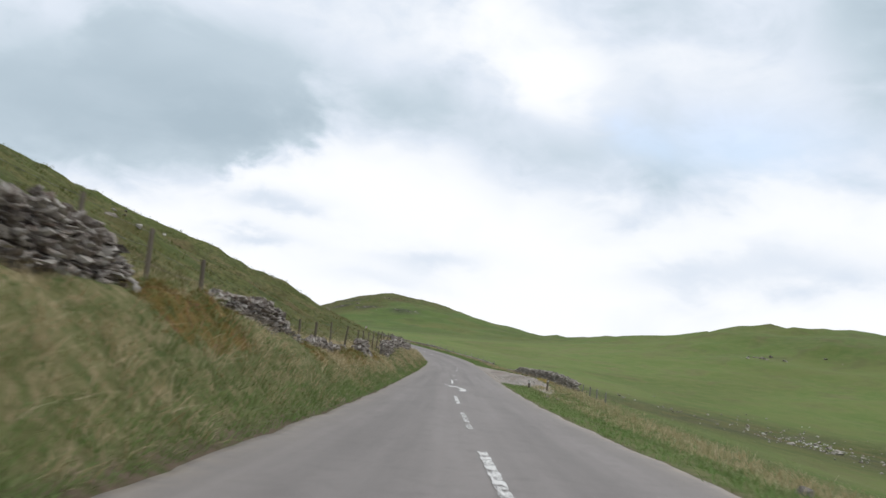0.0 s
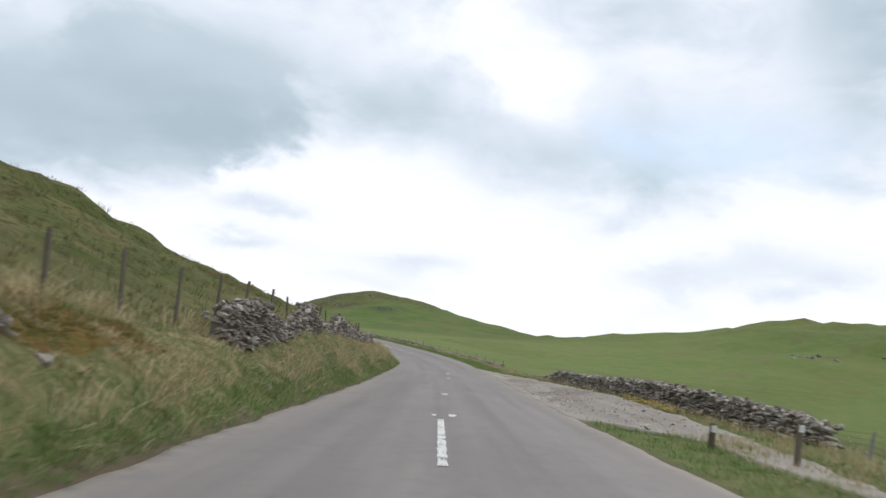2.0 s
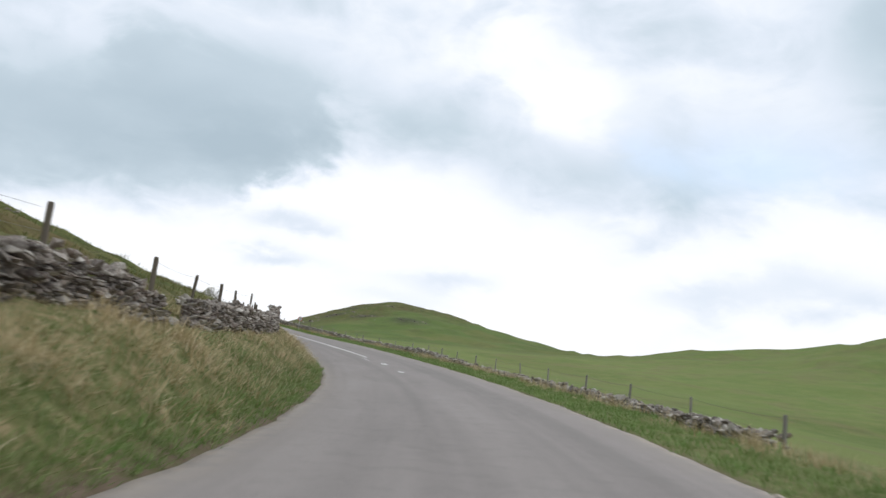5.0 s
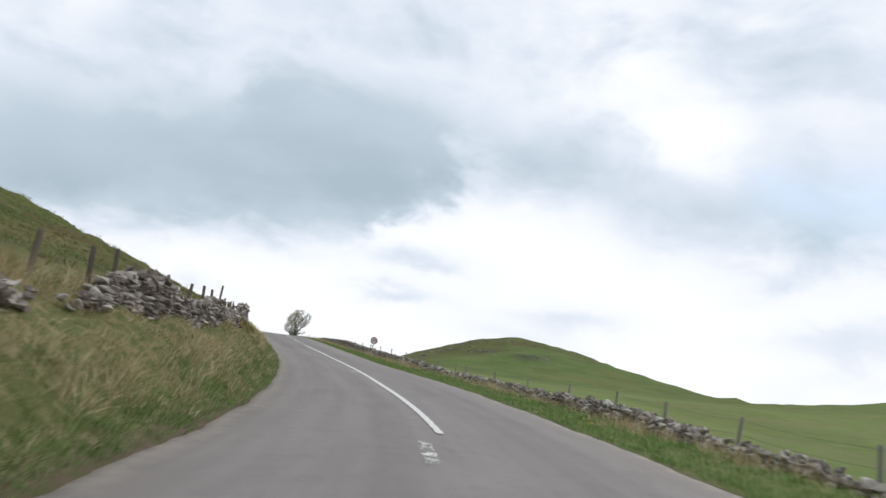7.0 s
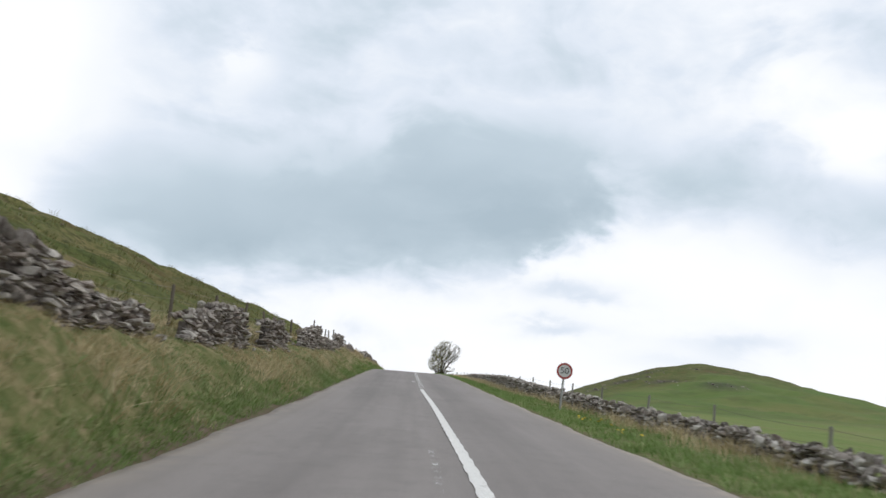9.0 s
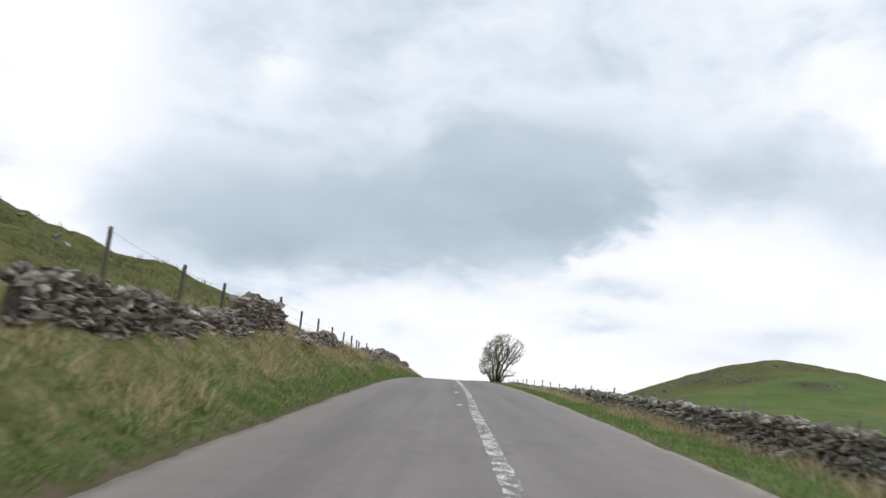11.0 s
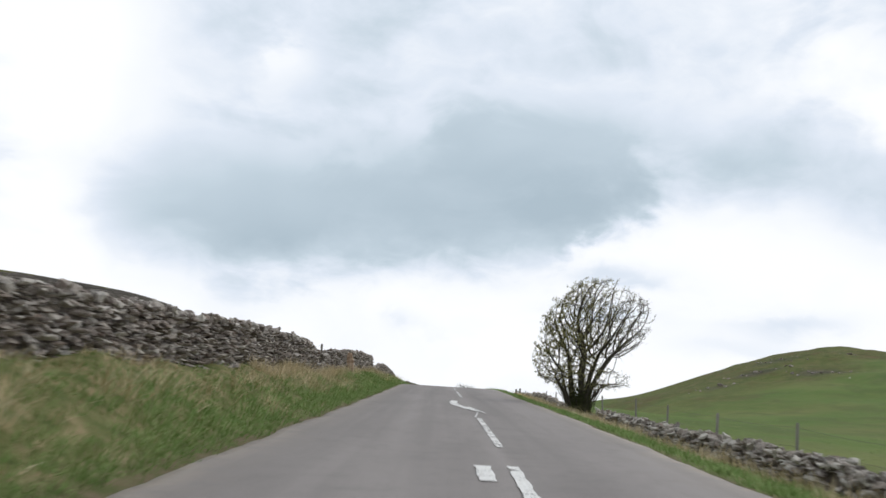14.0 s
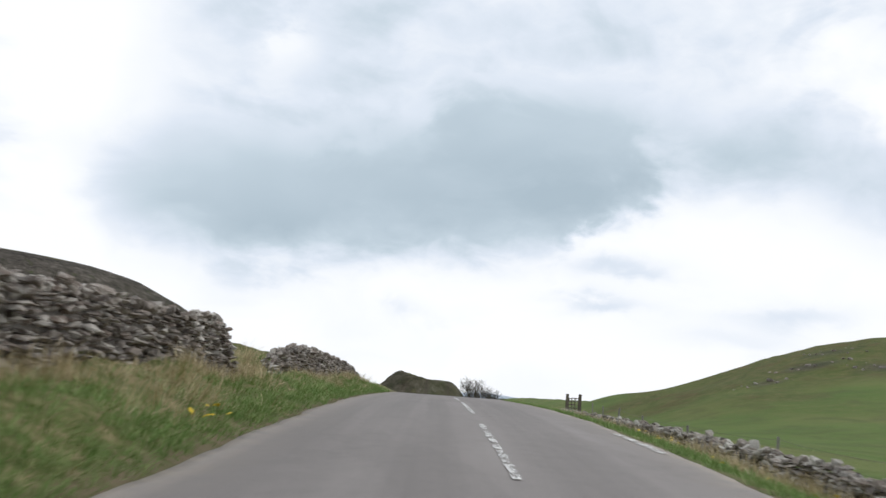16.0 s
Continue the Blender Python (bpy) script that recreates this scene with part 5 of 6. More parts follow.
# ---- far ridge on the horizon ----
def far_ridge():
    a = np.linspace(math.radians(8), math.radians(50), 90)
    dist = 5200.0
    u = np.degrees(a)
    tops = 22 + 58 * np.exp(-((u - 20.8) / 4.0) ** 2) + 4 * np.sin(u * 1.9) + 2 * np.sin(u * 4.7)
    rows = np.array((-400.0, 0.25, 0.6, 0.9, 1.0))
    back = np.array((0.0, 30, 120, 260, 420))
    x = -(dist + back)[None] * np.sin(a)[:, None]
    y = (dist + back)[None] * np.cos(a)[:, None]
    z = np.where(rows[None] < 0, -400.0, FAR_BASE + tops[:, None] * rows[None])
    ob = sheet("backdrop", x, y, z, HAZY_RIDGE)
    tagged(ob, "far moorland ridge on the horizon, blue-grey haze in its colour", "hills", kind="structure")


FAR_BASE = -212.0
# moor colour paled to blue-grey: the haze of distance is painted in
HAZY_RIDGE = plain_material("haze_tinted_moor", (0.42, 0.47, 0.53), 1.0, 0.0, 0.0)
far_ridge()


# ---- tree ----
def bark_material():
    m, nt, b = shader("mossy_bark")
    v = coords(nt, "Object", (6, 6, 1.5))
    n1, n2 = grain(nt, v, 3, 6, 0.65), grain(nt, coords(nt), 2.2, 5, 0.6)
    col = blend(nt, n1, (0.035, 0.030, 0.024), (0.115, 0.100, 0.082))
    col = blend(nt, calc(nt, "MULTIPLY", grey(nt, n2, 0.48, 0.7), 0.5), col, (0.075, 0.080, 0.035))
    finish(nt, b, col, 0.92, 0.12)
    relief(nt, b, n1, 0.6, 0.02)
    return m


BARK = bark_material()
LEAF = blade_material("young_leaf", (0.05, (0.17, 0.165, 0.065)), (0.4, (0.26, 0.25, 0.105)), (0.7, (0.35, 0.33, 0.16)), (0.95, (0.48, 0.45, 0.26)), thin=0.5)
IVY = blade_material("dark_ivy_leaf", (0.05, (0.025, 0.035, 0.012)), (0.5, (0.05, 0.062, 0.020)), (0.95, (0.10, 0.095, 0.040)))


def leaf_mesh(name, centres, size, material, parent, label):
    m = len(centres)
    c = np.array(centres)
    a = rng.normal(size=(m, 3))
    a /= np.linalg.norm(a, axis=1, keepdims=True)
    b = np.cross(a, rng.normal(size=(m, 3)))
    b /= np.linalg.norm(b, axis=1, keepdims=True)
    sz = size * rng.uniform(0.6, 1.4, m)[:, None]
    co = np.stack([c - a * sz, c + b * sz * 0.5, c + a * sz, c - b * sz * 0.5], 1).reshape(-1, 3)
    idx = np.arange(m)[:, None] * 4 + np.arange(4)
    me = bpy.data.meshes.new(name)
    me.vertices.add(m * 4)
    me.vertices.foreach_set("co", co.ravel())
    me.loops.add(m * 4)
    me.loops.foreach_set("vertex_index", idx.ravel())
    me.polygons.add(m)
    me.polygons.foreach_set("loop_start", np.arange(m) * 4)
    me.update()
    me.materials.append(material)
    ob = new(name, me)
    ob.parent = parent
    return tagged(ob, label)


def grow(stems, wind, envelope, levels, r):
    """Branches as (points, radii, level); wind pulls the outer wood one way."""
    out, tips = [], []

    def branch(p, d, length, radius, level):
        pts, rad = [p], [radius]
        steps = 5 if level < 2 else 4 if level < 4 else 3
        for k in range(steps):
            d = d + r.normal(0, 0.17 + 0.03 * level, 3) + np.array((0, 0, 0.09 if level < 3 else 0.01)) + wind * (0.05 + 0.05 * level)
            d = d / np.linalg.norm(d)
            p = p + d * length / steps
            pts.append(p)
            rad.append(radius * (1 - 0.45 * (k + 1) / steps))
            if envelope(p) > 1.0:
                break
        out.append((pts, rad, level))
        if level >= levels or len(pts) < 2:
            tips.append((pts[-1], d, level))
            return
        if envelope(p) > 1.05:
            tips.append((pts[-1], d, level))
            return
        kids = r.integers(3, 5) if level < 2 else r.integers(2, 4)
        for k in range(kids):
            at = len(pts) - 1 if k == 0 else r.integers(max(1, len(pts) // 2), len(pts))
            axis = np.cross(d, r.normal(size=3))
            axis /= np.linalg.norm(axis)
            ang = (0.22 if k == 0 else r.uniform(0.4, 0.95))
            nd = d * math.cos(ang) + np.cross(axis, d) * math.sin(ang)
            branch(pts[at], nd, length * r.uniform(0.62, 0.82), max(rad[at] * r.uniform(0.5, 0.72), 0.0045), level + 1)

    for p, d, length, radius in stems:
        branch(np.array(p, float), np.array(d, float) / np.linalg.norm(d), length, radius, 0)
    return out, tips


def join_tubes(name, limbs, parent, material, label=""):
    vs, fs, c = [], [], 0
    for pts, rad, level in limbs:
        sides = 7 if level == 0 else 5 if level < 3 else 3
        co, f = tube(pts, np.array(rad), sides)
        vs.append(co)
        fs += [tuple(i + c for i in q) for q in f]
        c += len(co)
    ob = mesh_object(name, np.concatenate(vs).tolist(), fs, material, parent, True)
    if label:
        tagged(ob, label)
    return ob


def colonise(stems, targets, bias, step=0.11, kill=0.15, reach=1.0, rounds=90):
    """Branches that grow towards scattered targets: node places and parents."""
    pos, par = [], []
    for pts in stems:
        last = -1
        for k in range(len(pts) - 1):
            a, b = np.array(pts[k], float), np.array(pts[k + 1], float)
            m = max(1, int(np.linalg.norm(b - a) / step))
            for i in range(m):
                pos.append(a + (b - a) * (i + 1) / m)
                par.append(last)
                last = len(pos) - 1
    alive = np.array(targets)
    near = np.full(len(alive), 1e9)
    who = np.zeros(len(alive), int)
    fresh, sprung = 0, {}
    for _ in range(rounds):
        new_pts = np.array(pos[fresh:])
        d = np.linalg.norm(alive[:, None] - new_pts[None], axis=2)
        k = d.argmin(1)
        dk = d[np.arange(len(alive)), k]
        better = dk < near
        near[better], who[better] = dk[better], k[better] + fresh
        keep = near > kill
        alive, near, who = alive[keep], near[keep], who[keep]
        pull = near < reach
        if not pull.any():
            break
        fresh = len(pos)
        stuck = []
        for node in np.unique(who[pull]):
            v = alive[pull & (who == node)] - pos[node]
            v = (v / np.linalg.norm(v, axis=1)[:, None]).sum(0)
            v = v / (np.linalg.norm(v) + 1e-6) + bias(pos[node])
            at = pos[node] + step * v / np.linalg.norm(v)
            if any(np.linalg.norm(pos[c] - at) < 0.45 * step for c in sprung.get(int(node), ())):
                stuck.append(node)
                continue
            sprung.setdefault(int(node), []).append(len(pos))
            pos.append(at)
            par.append(int(node))
        if stuck:
            keep = ~np.isin(who, stuck) | (near > reach)
            alive, near, who = alive[keep], near[keep], who[keep]
        if len(pos) == fresh:
            break
        if len(pos) > 16000:
            break
    return np.array(pos), par


def limbs_of(pos, par, tip, power):
    """Chains of nodes with radii that add up from the tips."""
    m = len(pos)
    kids = [[] for _ in range(m)]
    for i, p in enumerate(par):
        if p >= 0:
            kids[p].append(i)
    load = np.zeros(m)
    for i in range(m - 1, -1, -1):
        load[i] = max(load[i], 1.0)
        if par[i] >= 0:
            load[par[i]] += load[i]
    rad = tip * load ** power
    out = []
    for i in range(m):
        if par[i] >= 0 and i == max(kids[par[i]], key=lambda c: load[c]):
            continue
        chain = [par[i], i] if par[i] >= 0 else [i]
        while kids[chain[-1]]:
            chain.append(max(kids[chain[-1]], key=lambda c: load[c]))
        if len(chain) > 1:
            r0 = rad[chain].copy()
            r0[0] = r0[1]
            out.append((pos[chain], r0))
    return out, rad, kids


def build_tree(s, n):
    r = np.random.default_rng(5)
    q = spot(s, n)
    thing = new("hawthorn_tree")
    thing.location = (float(q[0]), float(q[1]), float(ground_z(s, n)) + 0.08)
    thing.scale = (1.03, 1.03, 1.03)
    tagged(thing, "windswept roadside tree with sparse young leaves and ivy base", "tree")
    sd = side(s)
    out_dir = np.array((sd[0], sd[1], 0.0))
    ahead = np.array((-sd[1], sd[0], 0.0))

    def place(lat, fwd, z):
        return out_dir * lat + ahead * fwd + np.array((0, 0, z))

    stems = [[place(*p) for p in pts] for pts in (
        ((-0.32, 0.0, 0.0), (-0.50, 0.0, 0.5), (-0.72, 0.05, 1.1), (-0.86, 0.1, 1.7)),
        ((-0.25, 0.15, 0.0), (-0.38, 0.25, 0.8), (-0.42, 0.4, 1.6), (-0.5, 0.5, 2.2)),
        ((0.0, 0.0, 0.0), (0.02, -0.05, 0.8), (-0.02, 0.0, 1.6), (0.10, 0.05, 2.5)),
        ((0.15, -0.15, 0.0), (0.20, -0.25, 0.8), (0.30, -0.45, 1.6), (0.5, -0.6, 2.2)),
        ((0.28, 0.05, 0.0), (0.36, 0.05, 0.8), (0.60, 0.0, 1.4), (1.0, 0.0, 2.1)),
        ((0.38, 0.1, 0.3), (0.7, 0.2, 0.95), (1.2, 0.2, 1.25), (1.7, 0.25, 1.3)),
        ((-0.4, -0.1, 0.2), (-0.75, -0.25, 0.8), (-1.1, -0.4, 1.3)))]

    targets = []
    while len(targets) < 5600:
        lat, fwd, z = r.uniform(-2.4, 3.1), r.uniform(-2.4, 2.4), r.uniform(0.9, 5.95)
        left = np.interp(z, [0.9, 1.3, 2.0, 2.6, 3.2, 4.0, 4.8, 5.4, 5.95], [-1.35, -1.95, -2.1, -2.15, -2.1, -1.85, -1.35, -0.8, 0.0])
        right = np.interp(z, [0.9, 1.15, 1.6, 1.85, 2.2, 3.0, 3.8, 4.4, 5.0, 5.5, 5.95], [0.5, 2.0, 2.25, 1.6, 1.7, 2.5, 2.8, 2.9, 2.7, 2.2, 1.2])
        mid, half = 0.5 * (left + right), 0.5 * (right - left)
        ragged = 1 + 0.10 * math.sin(5.1 * math.atan2(z - 2.8, lat) + 2.0 * fwd) * math.sin(3.3 * fwd + lat)
        u = math.hypot((lat - mid) / half, fwd / (half * 0.92)) / ragged
        if u > 1 or u < 0.35 * r.uniform(0, 1):
            continue
        # the cleft between the main crown and the bent leader
        if z > 4.5 and abs(lat - 1.25 - 0.3 * (z - 4.5)) < 0.24:
            continue
        # bare gaps low down on the leeward side
        if lat > 0.5 and z < 2.6 and math.sin(z * 9 + lat) > -0.1:
            continue
        if math.sin(2.6 * lat + 1.1 * fwd + 0.7) * math.sin(2.9 * z + 1.7 * fwd) * math.sin(2.3 * fwd + z) > 0.13:
            continue
        targets.append(place(lat, fwd, z))
    pos, par = colonise(stems, targets, lambda p: out_dir * (0.08 + 0.22 * np.clip((p @ out_dir - 0.2) / 1.2, 0, 1)) + np.array((0, 0, 0.05)))
    chains, rad, kids = limbs_of(pos, par, 0.0085, 0.485)
    pos = pos + 0.02 * np.sin(pos[:, [1, 2, 0]] * 9.0)
    for name, lo, hi, label in (("trunk", 0.075, 9, "dark cluster of mossy trunks"), ("branchwork", 0.022, 0.075, ""), ("twig_mass", 0, 0.022, "")):
        join_tubes(name, [(list(p), list(k), 1 if hi > 1 else 2 if lo else 4) for p, k in chains if lo <= k.max() < hi], thing, BARK, label)
    # short spurs along the thin wood, and leaves on them
    spurs, leaves = [], []
    for i in np.flatnonzero(rad < 0.016):
        lat = pos[i] @ out_dir
        for _ in range(r.poisson(1.35)):
            d = r.normal(0, 1, 3) + out_dir * 0.4 + np.array((0, 0, 0.4))
            d /= np.linalg.norm(d)
            ln = r.uniform(0.08, 0.24)
            spurs.append(([pos[i], pos[i] + d * ln * 0.5 + r.normal(0, 0.01, 3), pos[i] + d * ln], [0.006, 0.0045, 0.003], 5))
            for _ in range(r.poisson(8.0 * np.clip(0.85 - 0.42 * lat, 0.12, 1.5))):
                leaves.append(pos[i] + d * ln * r.uniform(0.3, 1.1) + r.normal(0, 0.025, 3))
    join_tubes("spur_growth", spurs, thing, BARK, "fine thorny side shoots")
    leaf_mesh("crown", leaves, 0.026, LEAF, thing, "sparse olive-green spring leaves")
    ivy = []
    for _ in range(6500):
        h = abs(r.normal(0, 0.6)) - 0.25
        a, rad = r.uniform(0, 6.283), r.uniform(0.15, 1.0) ** 0.6 * (0.52 - 0.05 * h)
        ivy.append(out_dir * rad * math.cos(a) + ahead * rad * math.sin(a) + np.array((0, 0, min(h, 2.4))))
    leaf_mesh("ivy", ivy, 0.042, IVY, thing, "dark ivy and brushwood round the trunks")
    sprouts = []
    for _ in range(70):
        a = r.uniform(0, 6.283)
        p = out_dir * 0.5 * math.cos(a) + ahead * 0.5 * math.sin(a) + np.array((0, 0, r.uniform(0, 0.5)))
        d = out_dir * math.cos(a) * 0.5 + ahead * math.sin(a) * 0.5 + np.array((0, 0, 1.0))
        pts = [p + d * k * r.uniform(0.9, 1.1) + r.normal(0, 0.04, 3) for k in (0, 0.4, 0.8, 1.2)]
        sprouts.append((pts, [0.014, 0.011, 0.008, 0.004], 4))
    join_tubes("brushwood", sprouts, thing, BARK, "thin upright shoots at the base")
    return thing


build_tree(300.1, 6.28)


# ---- rusty slab against the wall ----
def slab_material():
    m, nt, b = shader("rusty_sandstone")
    band = grain(nt, coords(nt, "Object", (1.5, 1.5, 14)), 1.0, 5, 0.6, 0.4)
    fine = grain(nt, coords(nt), 30, 4, 0.7)
    col = ramp(nt, band, (0.36, (0.13, 0.075, 0.048)), (0.5, (0.27, 0.185, 0.12)), (0.62, (0.42, 0.33, 0.235)))
    col = blend(nt, calc(nt, "MULTIPLY", grey(nt, fine, 0.48, 0.68), 0.4), col, (0.12, 0.085, 0.06))
    finish(nt, b, col, 0.9, 0.15)
    relief(nt, b, fine, 0.5, 0.015)
    return m


def standing_slab(s, n):
    bm = bmesh.new()
    rings = []
    for z, w, shift, deep in ((-0.15, 0.31, 0.0, 0.13), (0.12, 0.31, 0.0, 0.14), (0.40, 0.29, 0.01, 0.12), (0.52, 0.25, 0.03, 0.15), (0.74, 0.20, 0.05, 0.12), (0.92, 0.13, 0.06, 0.08)):
        rings.append([bm.verts.new((deep * a + rng.normal(0, 0.012), shift + w * c + rng.normal(0, 0.015), z + rng.normal(0, 0.012))) for a, c in ((1, -0.85), (1.1, 0.0), (1, 0.85), (0, 1), (-1, 0.85), (-1, -0.85), (0, -1))])
    for a, b in zip(rings, rings[1:]):
        for i in range(7):
            bm.faces.new((a[i], a[(i + 1) % 7], b[(i + 1) % 7], b[i]))
    bm.faces.new(rings[-1])
    bm.faces.new(rings[0][::-1])
    me = bpy.data.meshes.new("sandstone_slab")
    bm.to_mesh(me)
    bm.free()
    me.materials.append(slab_material())
    ob = new("sandstone_slab", me)
    q, sd = spot(s, n), side(s)
    ob.location = (float(q[0]), float(q[1]), float(turf_z(s, n)))
    ob.rotation_euler = (0.0, -0.14, math.atan2(float(sd[1]), float(sd[0])))
    tagged(ob, "tall rust-brown sandstone slab leaning on the dry-stone wall", "stone")


standing_slab(301.0, -4.1)


def bare_bush(s, n, high, wide, seed, name="bare_bush", label="leafless brown bush beyond the crest"):
    r = np.random.default_rng(seed)
    q = spot(s, n)
    thing = new(name)
    thing.location = (float(q[0]), float(q[1]), float(ground_z(s, n)) - 0.1)
    tagged(thing, label, "bush", group="bare bushes")
    stems = [(np.array((r.normal(0, wide * 0.18), r.normal(0, wide * 0.18), 0)), np.array((r.normal(0, 0.45), r.normal(0, 0.45), 1.0)), high * 0.42, 0.05) for _ in range(6)]
    limbs, tips = grow(stems, np.zeros(3), lambda p: max(math.hypot(p[0], p[1]) / wide, p[2] / high), 4, r)
    limbs = [(pts, [3.0 * k for k in rad], level) for pts, rad, level in limbs]
    join_tubes("stem_clump", [l for l in limbs if l[2] < 2], thing, BARK)
    tagged(join_tubes("twig_mass", [l for l in limbs if l[2] >= 2], thing, BARK), "tangle of fine bare twigs", kind="stuff")


for i, (ss, nn, hh, ww) in enumerate(((408, 5.0, 3.9, 1.8), (411, 6.2, 3.7, 1.9), (415, 7.4, 3.3, 2.0), (419, 8.8, 2.9, 2.0))):
    bare_bush(ss, nn, hh, ww, 40 + i)


for i, (ss, nn, hh, ww) in enumerate(((498, -46, 3.2, 2.0), (505, -48, 2.8, 2.2), (511, -47, 3.4, 2.0), (520, -49, 2.6, 2.4), (528, -48, 3.0, 2.0))):
    bare_bush(ss, nn, hh, ww, 60 + i, "field_thorn", "small leafless thorn tree on the far field edge")


# ---- speed limit sign ----
def text_mesh(word, size, material, name, parent):
    cu = bpy.data.curves.new(name, "FONT")
    cu.body, cu.size, cu.align_x, cu.align_y, cu.extrude = word, size, "CENTER", "CENTER", 0.001
    tmp = bpy.data.objects.new(name, cu)
    scene.collection.objects.link(tmp)
    deps = bpy.context.evaluated_depsgraph_get()
    me = bpy.data.meshes.new_from_object(tmp.evaluated_get(deps))
    bpy.data.objects.remove(tmp)
    me.materials.append(material)
    ob = new(name, me)
    ob.parent = parent
    return ob


def disc(radius, depth, z0, segments=40, inner=0.0):
    bm = bmesh.new()
    outer = [[bm.verts.new((radius * math.cos(2 * math.pi * i / segments), radius * math.sin(2 * math.pi * i / segments), z)) for i in range(segments)] for z in (z0, z0 + depth)]
    for i in range(segments):
        j = (i + 1) % segments
        bm.faces.new((outer[0][i], outer[0][j], outer[1][j], outer[1][i]))
    if inner:
        ring = [[bm.verts.new((inner * math.cos(2 * math.pi * i / segments), inner * math.sin(2 * math.pi * i / segments), z)) for i in range(segments)] for z in (z0, z0 + depth)]
        for i in range(segments):
            j = (i + 1) % segments
            bm.faces.new((ring[0][j], ring[0][i], ring[1][i], ring[1][j]))
            bm.faces.new((outer[1][i], outer[1][j], ring[1][j], ring[1][i]))
            bm.faces.new((outer[0][j], outer[0][i], ring[0][i], ring[0][j]))
    else:
        bm.faces.new(outer[1])
        bm.faces.new(outer[0][::-1])
    return bm


def build_sign():
    white = plain_material("sign_white", (0.62, 0.62, 0.60), 0.5)
    red = plain_material("sign_red", (0.36, 0.06, 0.05), 0.5)
    black = plain_material("sign_black", (0.02, 0.02, 0.02), 0.5)
    s, n = 195.2, 5.02
    q = spot(s, n)
    g = float(turf_z(s, n))
    thing = new("speed_limit_sign")
    thing.location = (float(q[0]), float(q[1]), g)
    tagged(thing, "round speed limit sign reading 50 on a grey pole", "road sign")
    high = 0.09 - g
    sd = side(s)
    heading = math.atan2(sd[1], sd[0])
    tilt = Matrix.Rotation(heading, 4, "Z") @ Matrix.Rotation(radians(3), 4, "Y")
    co, f = tube([(0, 0, -0.3), (0, 0, high * 0.5), (0, 0, high + 0.2)], 0.038, 10)
    pole = mesh_object("pole", co.tolist(), f, STEEL, thing, True)
    pole.matrix_local = tilt
    face = Matrix.Translation((0, 0, high)) @ Matrix.Rotation(radians(90), 4, "X")
    plate = part("plate", disc(0.265, 0.012, 0.045), white, thing, "white round plate")
    plate.matrix_local = tilt @ face
    rim = part("rim", disc(0.272, 0.010, 0.052, 40, 0.205), red, thing, "faded red border ring")
    rim.matrix_local = tilt @ face
    num = text_mesh("50", 0.30, black, "numerals", thing)
    num.matrix_local = tilt @ face @ Matrix.Translation((0, 0.0, 0.060))
    for z in (-0.12, 0.12):
        bm = bmesh.new()
        bmesh.ops.create_cube(bm, size=1.0)
        bmesh.ops.scale(bm, vec=(0.12, 0.05, 0.03), verts=bm.verts)
        clip = part("clamp", bm, STEEL, thing)
        clip.matrix_local = tilt @ Matrix.Translation((0, -0.03, high + z))


build_sign()


# ---- field gate ----
def bar(a, b, radius, name, parent, material, sides=8):
    co, f = tube([a, b], radius, sides)
    k = len(co) - sides
    f += [tuple(range(sides))[::-1], tuple(range(k, k + sides))]
    return mesh_object(name, co.tolist(), f, material, parent)


def build_gate():
    thing = new("field_gate")
    a = np.array((*spot(350.0, 8.6), 0.0))
    b = np.array((*spot(354.6, 8.7), 0.0))
    za, zb = float(ground_z(350.0, 8.6)), float(ground_z(354.6, 8.7))
    thing.location = (a[0], a[1], za)
    tagged(thing, "weathered timber field gate in the stone wall gap", "gate")
    u = b - a
    u[2] = zb - za
    length = np.linalg.norm(u[:2])
    for k in (0.2, 0.42, 0.62, 0.82, 1.0):
        p, q2 = u * 0.05 + np.array((0, 0, k)), u * 0.95 + np.array((0, 0, k))
        bar(p, q2, 0.028, "rail", thing, POST_WOOD)
    for w in (0.05, 0.35, 0.65, 0.95):
        bar(u * w + np.array((0, 0, 0.15)), u * w + np.array((0, 0, 1.06)), 0.03, "upright", thing, POST_WOOD)
    bar(u * 0.05 + np.array((0, 0, 0.18)), u * 0.95 + np.array((0, 0, 0.98)), 0.022, "brace", thing, POST_WOOD)
    for k, (sx, nx, high) in enumerate(((349.7, 8.6, 1.25), (355.0, 8.7, 1.3))):
        q3 = spot(sx, nx)
        g = float(ground_z(sx, nx))
        post = new("gate_post")
        post.location = (float(q3[0]), float(q3[1]), g)
        tagged(post, "stout weathered timber gate post", "gate post", group="gate posts")
        body = new("post", POSTS[k])
        body.parent = post
        body.scale = (2.0, 2.0, high)


build_gate()


# ---- marker posts on the grass island, flowers, litter ----
def bollard(s, n, high):
    q = spot(s, n)
    thing = new("marker_post")
    thing.location = (float(q[0]), float(q[1]), float(turf_z(s, n)))
    thing.rotation_euler = (rng.normal(0, 0.06), rng.normal(0, 0.06), 0)
    tagged(thing, "short dark timber marker post on the grass island", "marker post", group="marker posts")
    body = new("post", POSTS[1])
    body.parent = thing
    body.scale = (1.1, 1.1, high)
    bm = bmesh.new()
    bmesh.ops.create_cube(bm, size=1.0)
    bmesh.ops.scale(bm, vec=(0.09, 0.03, 0.12), verts=bm.verts)
    bmesh.ops.translate(bm, vec=(0.0, -0.085, high * 0.82), verts=bm.verts)
    part("reflector", bm, plain_material("reflector_white", (0.7, 0.7, 0.68), 0.4), thing, "small pale reflector plate")


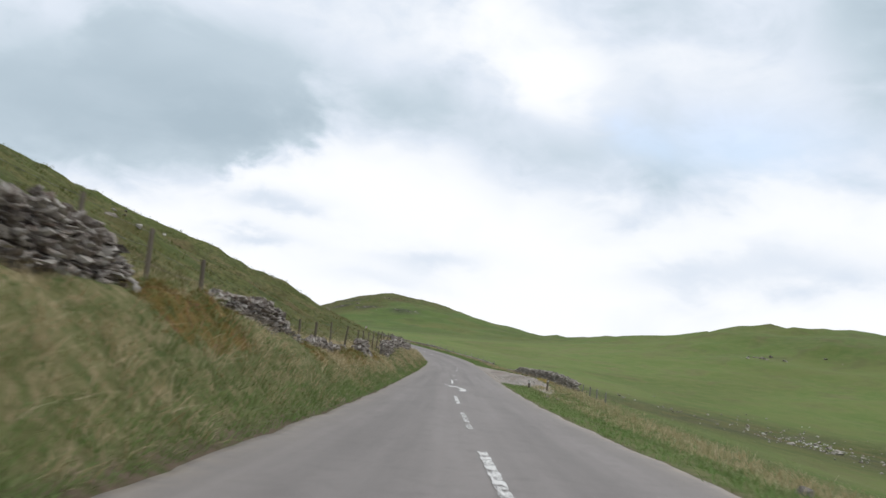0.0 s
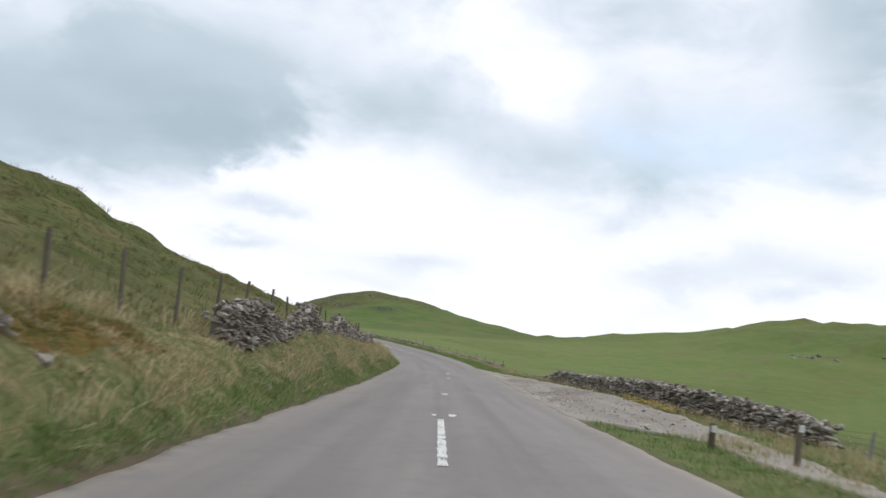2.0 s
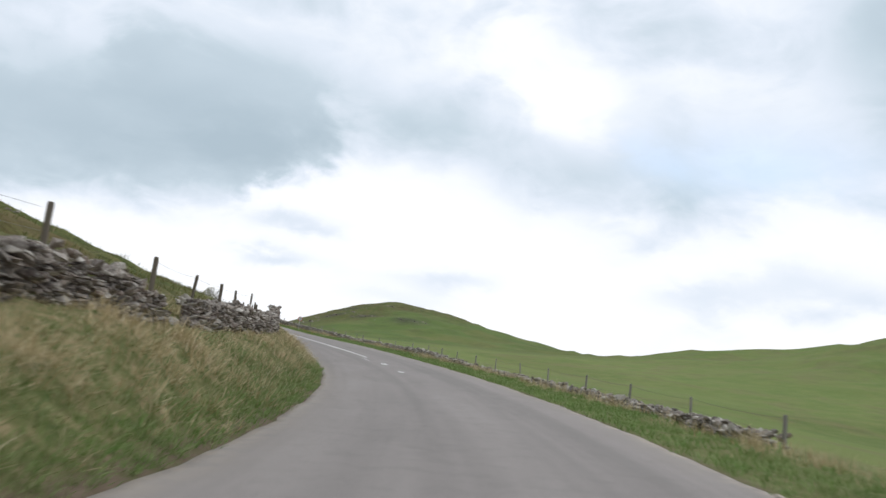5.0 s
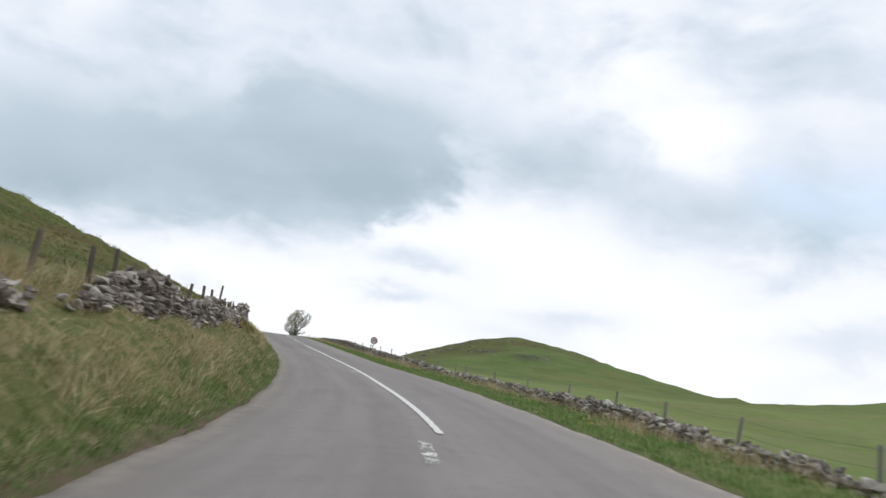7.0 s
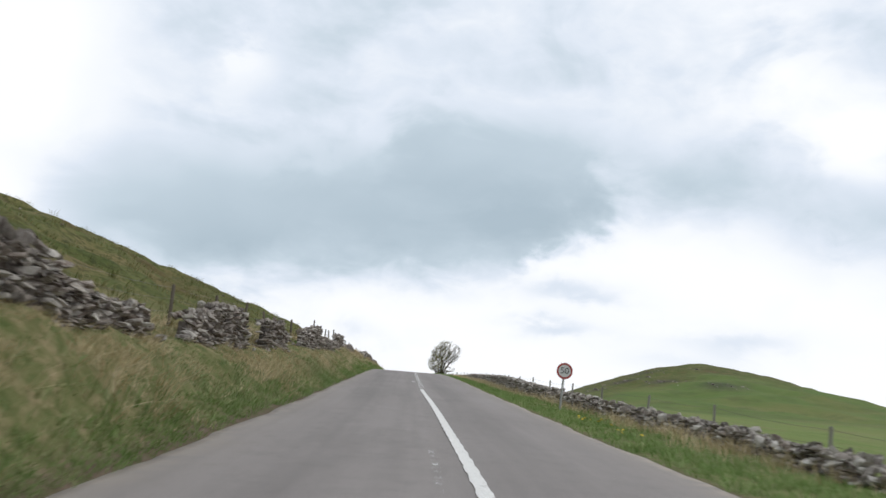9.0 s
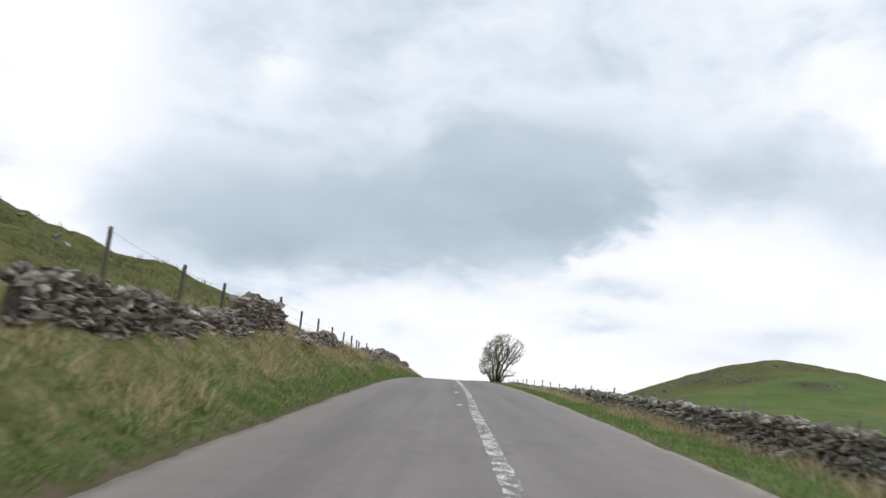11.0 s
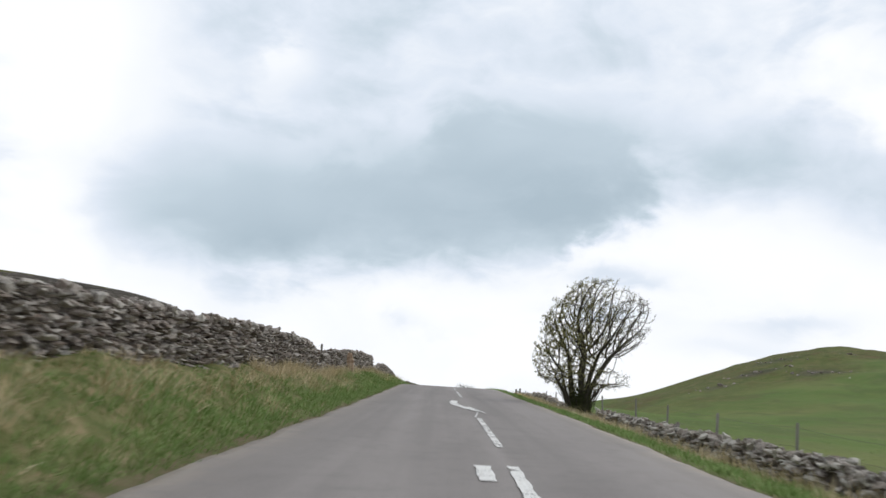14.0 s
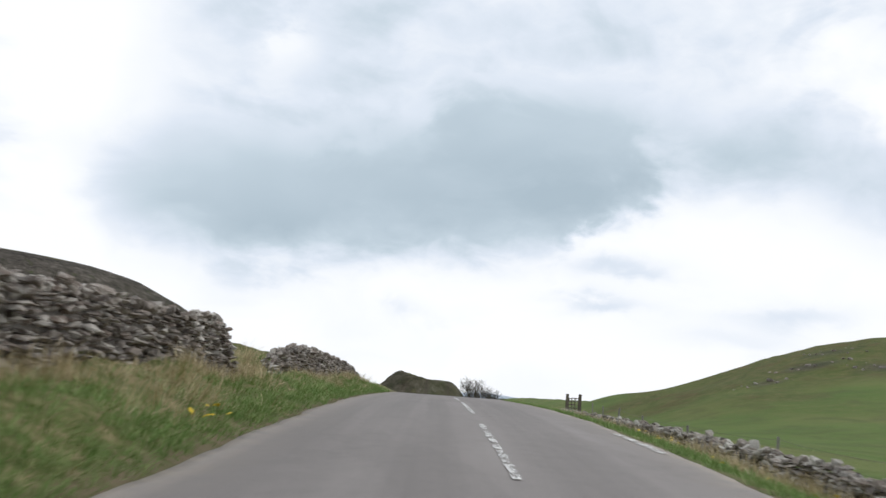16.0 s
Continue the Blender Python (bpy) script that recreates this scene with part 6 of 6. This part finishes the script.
for ss, nn, hh in ((55.0, 5.3, 0.55), (53.7, 6.35, 0.85)):
    bollard(ss, nn, hh)


def flowers(name, spots, label):
    """Dandelion heads on short stalks, joined by the clump."""
    yellow = PETAL
    for s0, n0, spread, count in spots:
        vs, fs, c = [], [], 0
        q0 = spot(s0, n0)
        for _ in range(count):
            s, n = s0 + rng.normal(0, spread), n0 + rng.normal(0, 0.16)
            q = spot(s, n)
            z = float(turf_z(s, n)) + rng.uniform(0.08, 0.2)
            r = rng.uniform(0.022, 0.042)
            tx, ty = rng.normal(0, 0.3, 2)
            ring = [(q[0] - q0[0] + r * math.cos(a), q[1] - q0[1] + r * math.sin(a), z + r * (tx * math.cos(a) + ty * math.sin(a))) for a in np.linspace(0, 2 * math.pi, 8, endpoint=False)]
            vs += ring + [(q[0] - q0[0], q[1] - q0[1], z + 0.018)]
            fs += [(c + i, c + (i + 1) % 8, c + 8) for i in range(8)]
            c += 9
        ob = mesh_object(name, [tuple(map(float, v)) for v in vs], fs, yellow)
        ob.location = (float(q0[0]), float(q0[1]), 0)
        tagged(ob, label, "flowers", group="dandelion clumps", kind="stuff")


PETAL = plain_material("dandelion_yellow", (0.62, 0.44, 0.02), 0.7)
flowers("dandelions", [(68.0, 7.85, 0.8, 45), (70.5, 7.85, 0.9, 55), (72.6, 7.9, 0.7, 20), (64.5, 7.9, 0.7, 10), (61.5, 8.1, 0.6, 8)], "yellow dandelions blooming along the wall foot")
flowers("dandelions", [(150, 4.6, 0.5, 5), (187, 4.4, 1.4, 14), (233, 4.4, 1.6, 6), (240, 4.3, 1.2, 8), (312, -3.0, 0.6, 10), (309, 4.6, 1.5, 14), (316, 4.4, 1.2, 10), (228, -3.1, 0.5, 5), (254, -3.1, 0.5, 4)], "few yellow dandelions in the verge grass")


def litter(s, n, size):
    bm = bmesh.new()
    bmesh.ops.create_grid(bm, x_segments=4, y_segments=4, size=size / 2)
    for v in bm.verts:
        v.co.z = rng.uniform(0, size * 0.25)
    bmesh.ops.solidify(bm, geom=bm.faces[:], thickness=0.002)
    me = bpy.data.meshes.new("paper_scrap")
    bm.to_mesh(me)
    bm.free()
    me.materials.append(SCRAP)
    ob = new("paper_scrap", me)
    q = spot(s, n)
    ob.location = (float(q[0]), float(q[1]), float(ground_z(s, n)) + 0.05)
    ob.rotation_euler = (0, 0, rng.uniform(0, 6))
    tagged(ob, "crumpled white scrap of litter on the ground", "litter", group="litter scraps")


SCRAP = plain_material("scrap_paper", (0.7, 0.7, 0.68), 0.7)
for ss, nn, zz in ((69.5, 5.0, 0.11), (71.5, 7.6, 0.12), (84, 7.2, 0.16), (88, 6.6, 0.14), (100.5, 4.9, 0.14), (79, 7.5, 0.14), (44.3, 5.9, 0.13)):
    litter(ss, nn, zz)


def gravel(count):
    """Loose chippings and crust fragments lying on the broken pull-in."""
    s = rng.normal(71, 7, count)
    a, b = track_edges(s)
    n = a + (b - a) * rng.uniform(0.08, 0.95, count)
    keep = (s > 58) & (s < 96)
    s, n = s[keep], n[keep]
    q, z = spot(s, n), ground_z(s, n) + 0.045
    vs, fs, c = [], [], 0
    for i in range(len(s)):
        co, f = STONE_DATA[rng.integers(len(STONE_DATA))]
        size = rng.uniform(0.015, 0.055) * (1 + 1.3 * (rng.uniform() < 0.06))
        turn = np.array(Euler((0, 0, rng.uniform(0, 6))).to_matrix())
        vs.append((co * np.array((size, size * 1.3, size * 0.6))) @ turn.T + np.array((q[i, 0], q[i, 1], z[i])))
        fs += [tuple(j + c for j in k) for k in f]
        c += len(co)
    ob = mesh_object("gravel", np.concatenate(vs).tolist(), fs, PALE_STONE)
    tagged(ob, "loose pale chippings on the broken pull-in", "gravel", kind="stuff")


gravel(900)
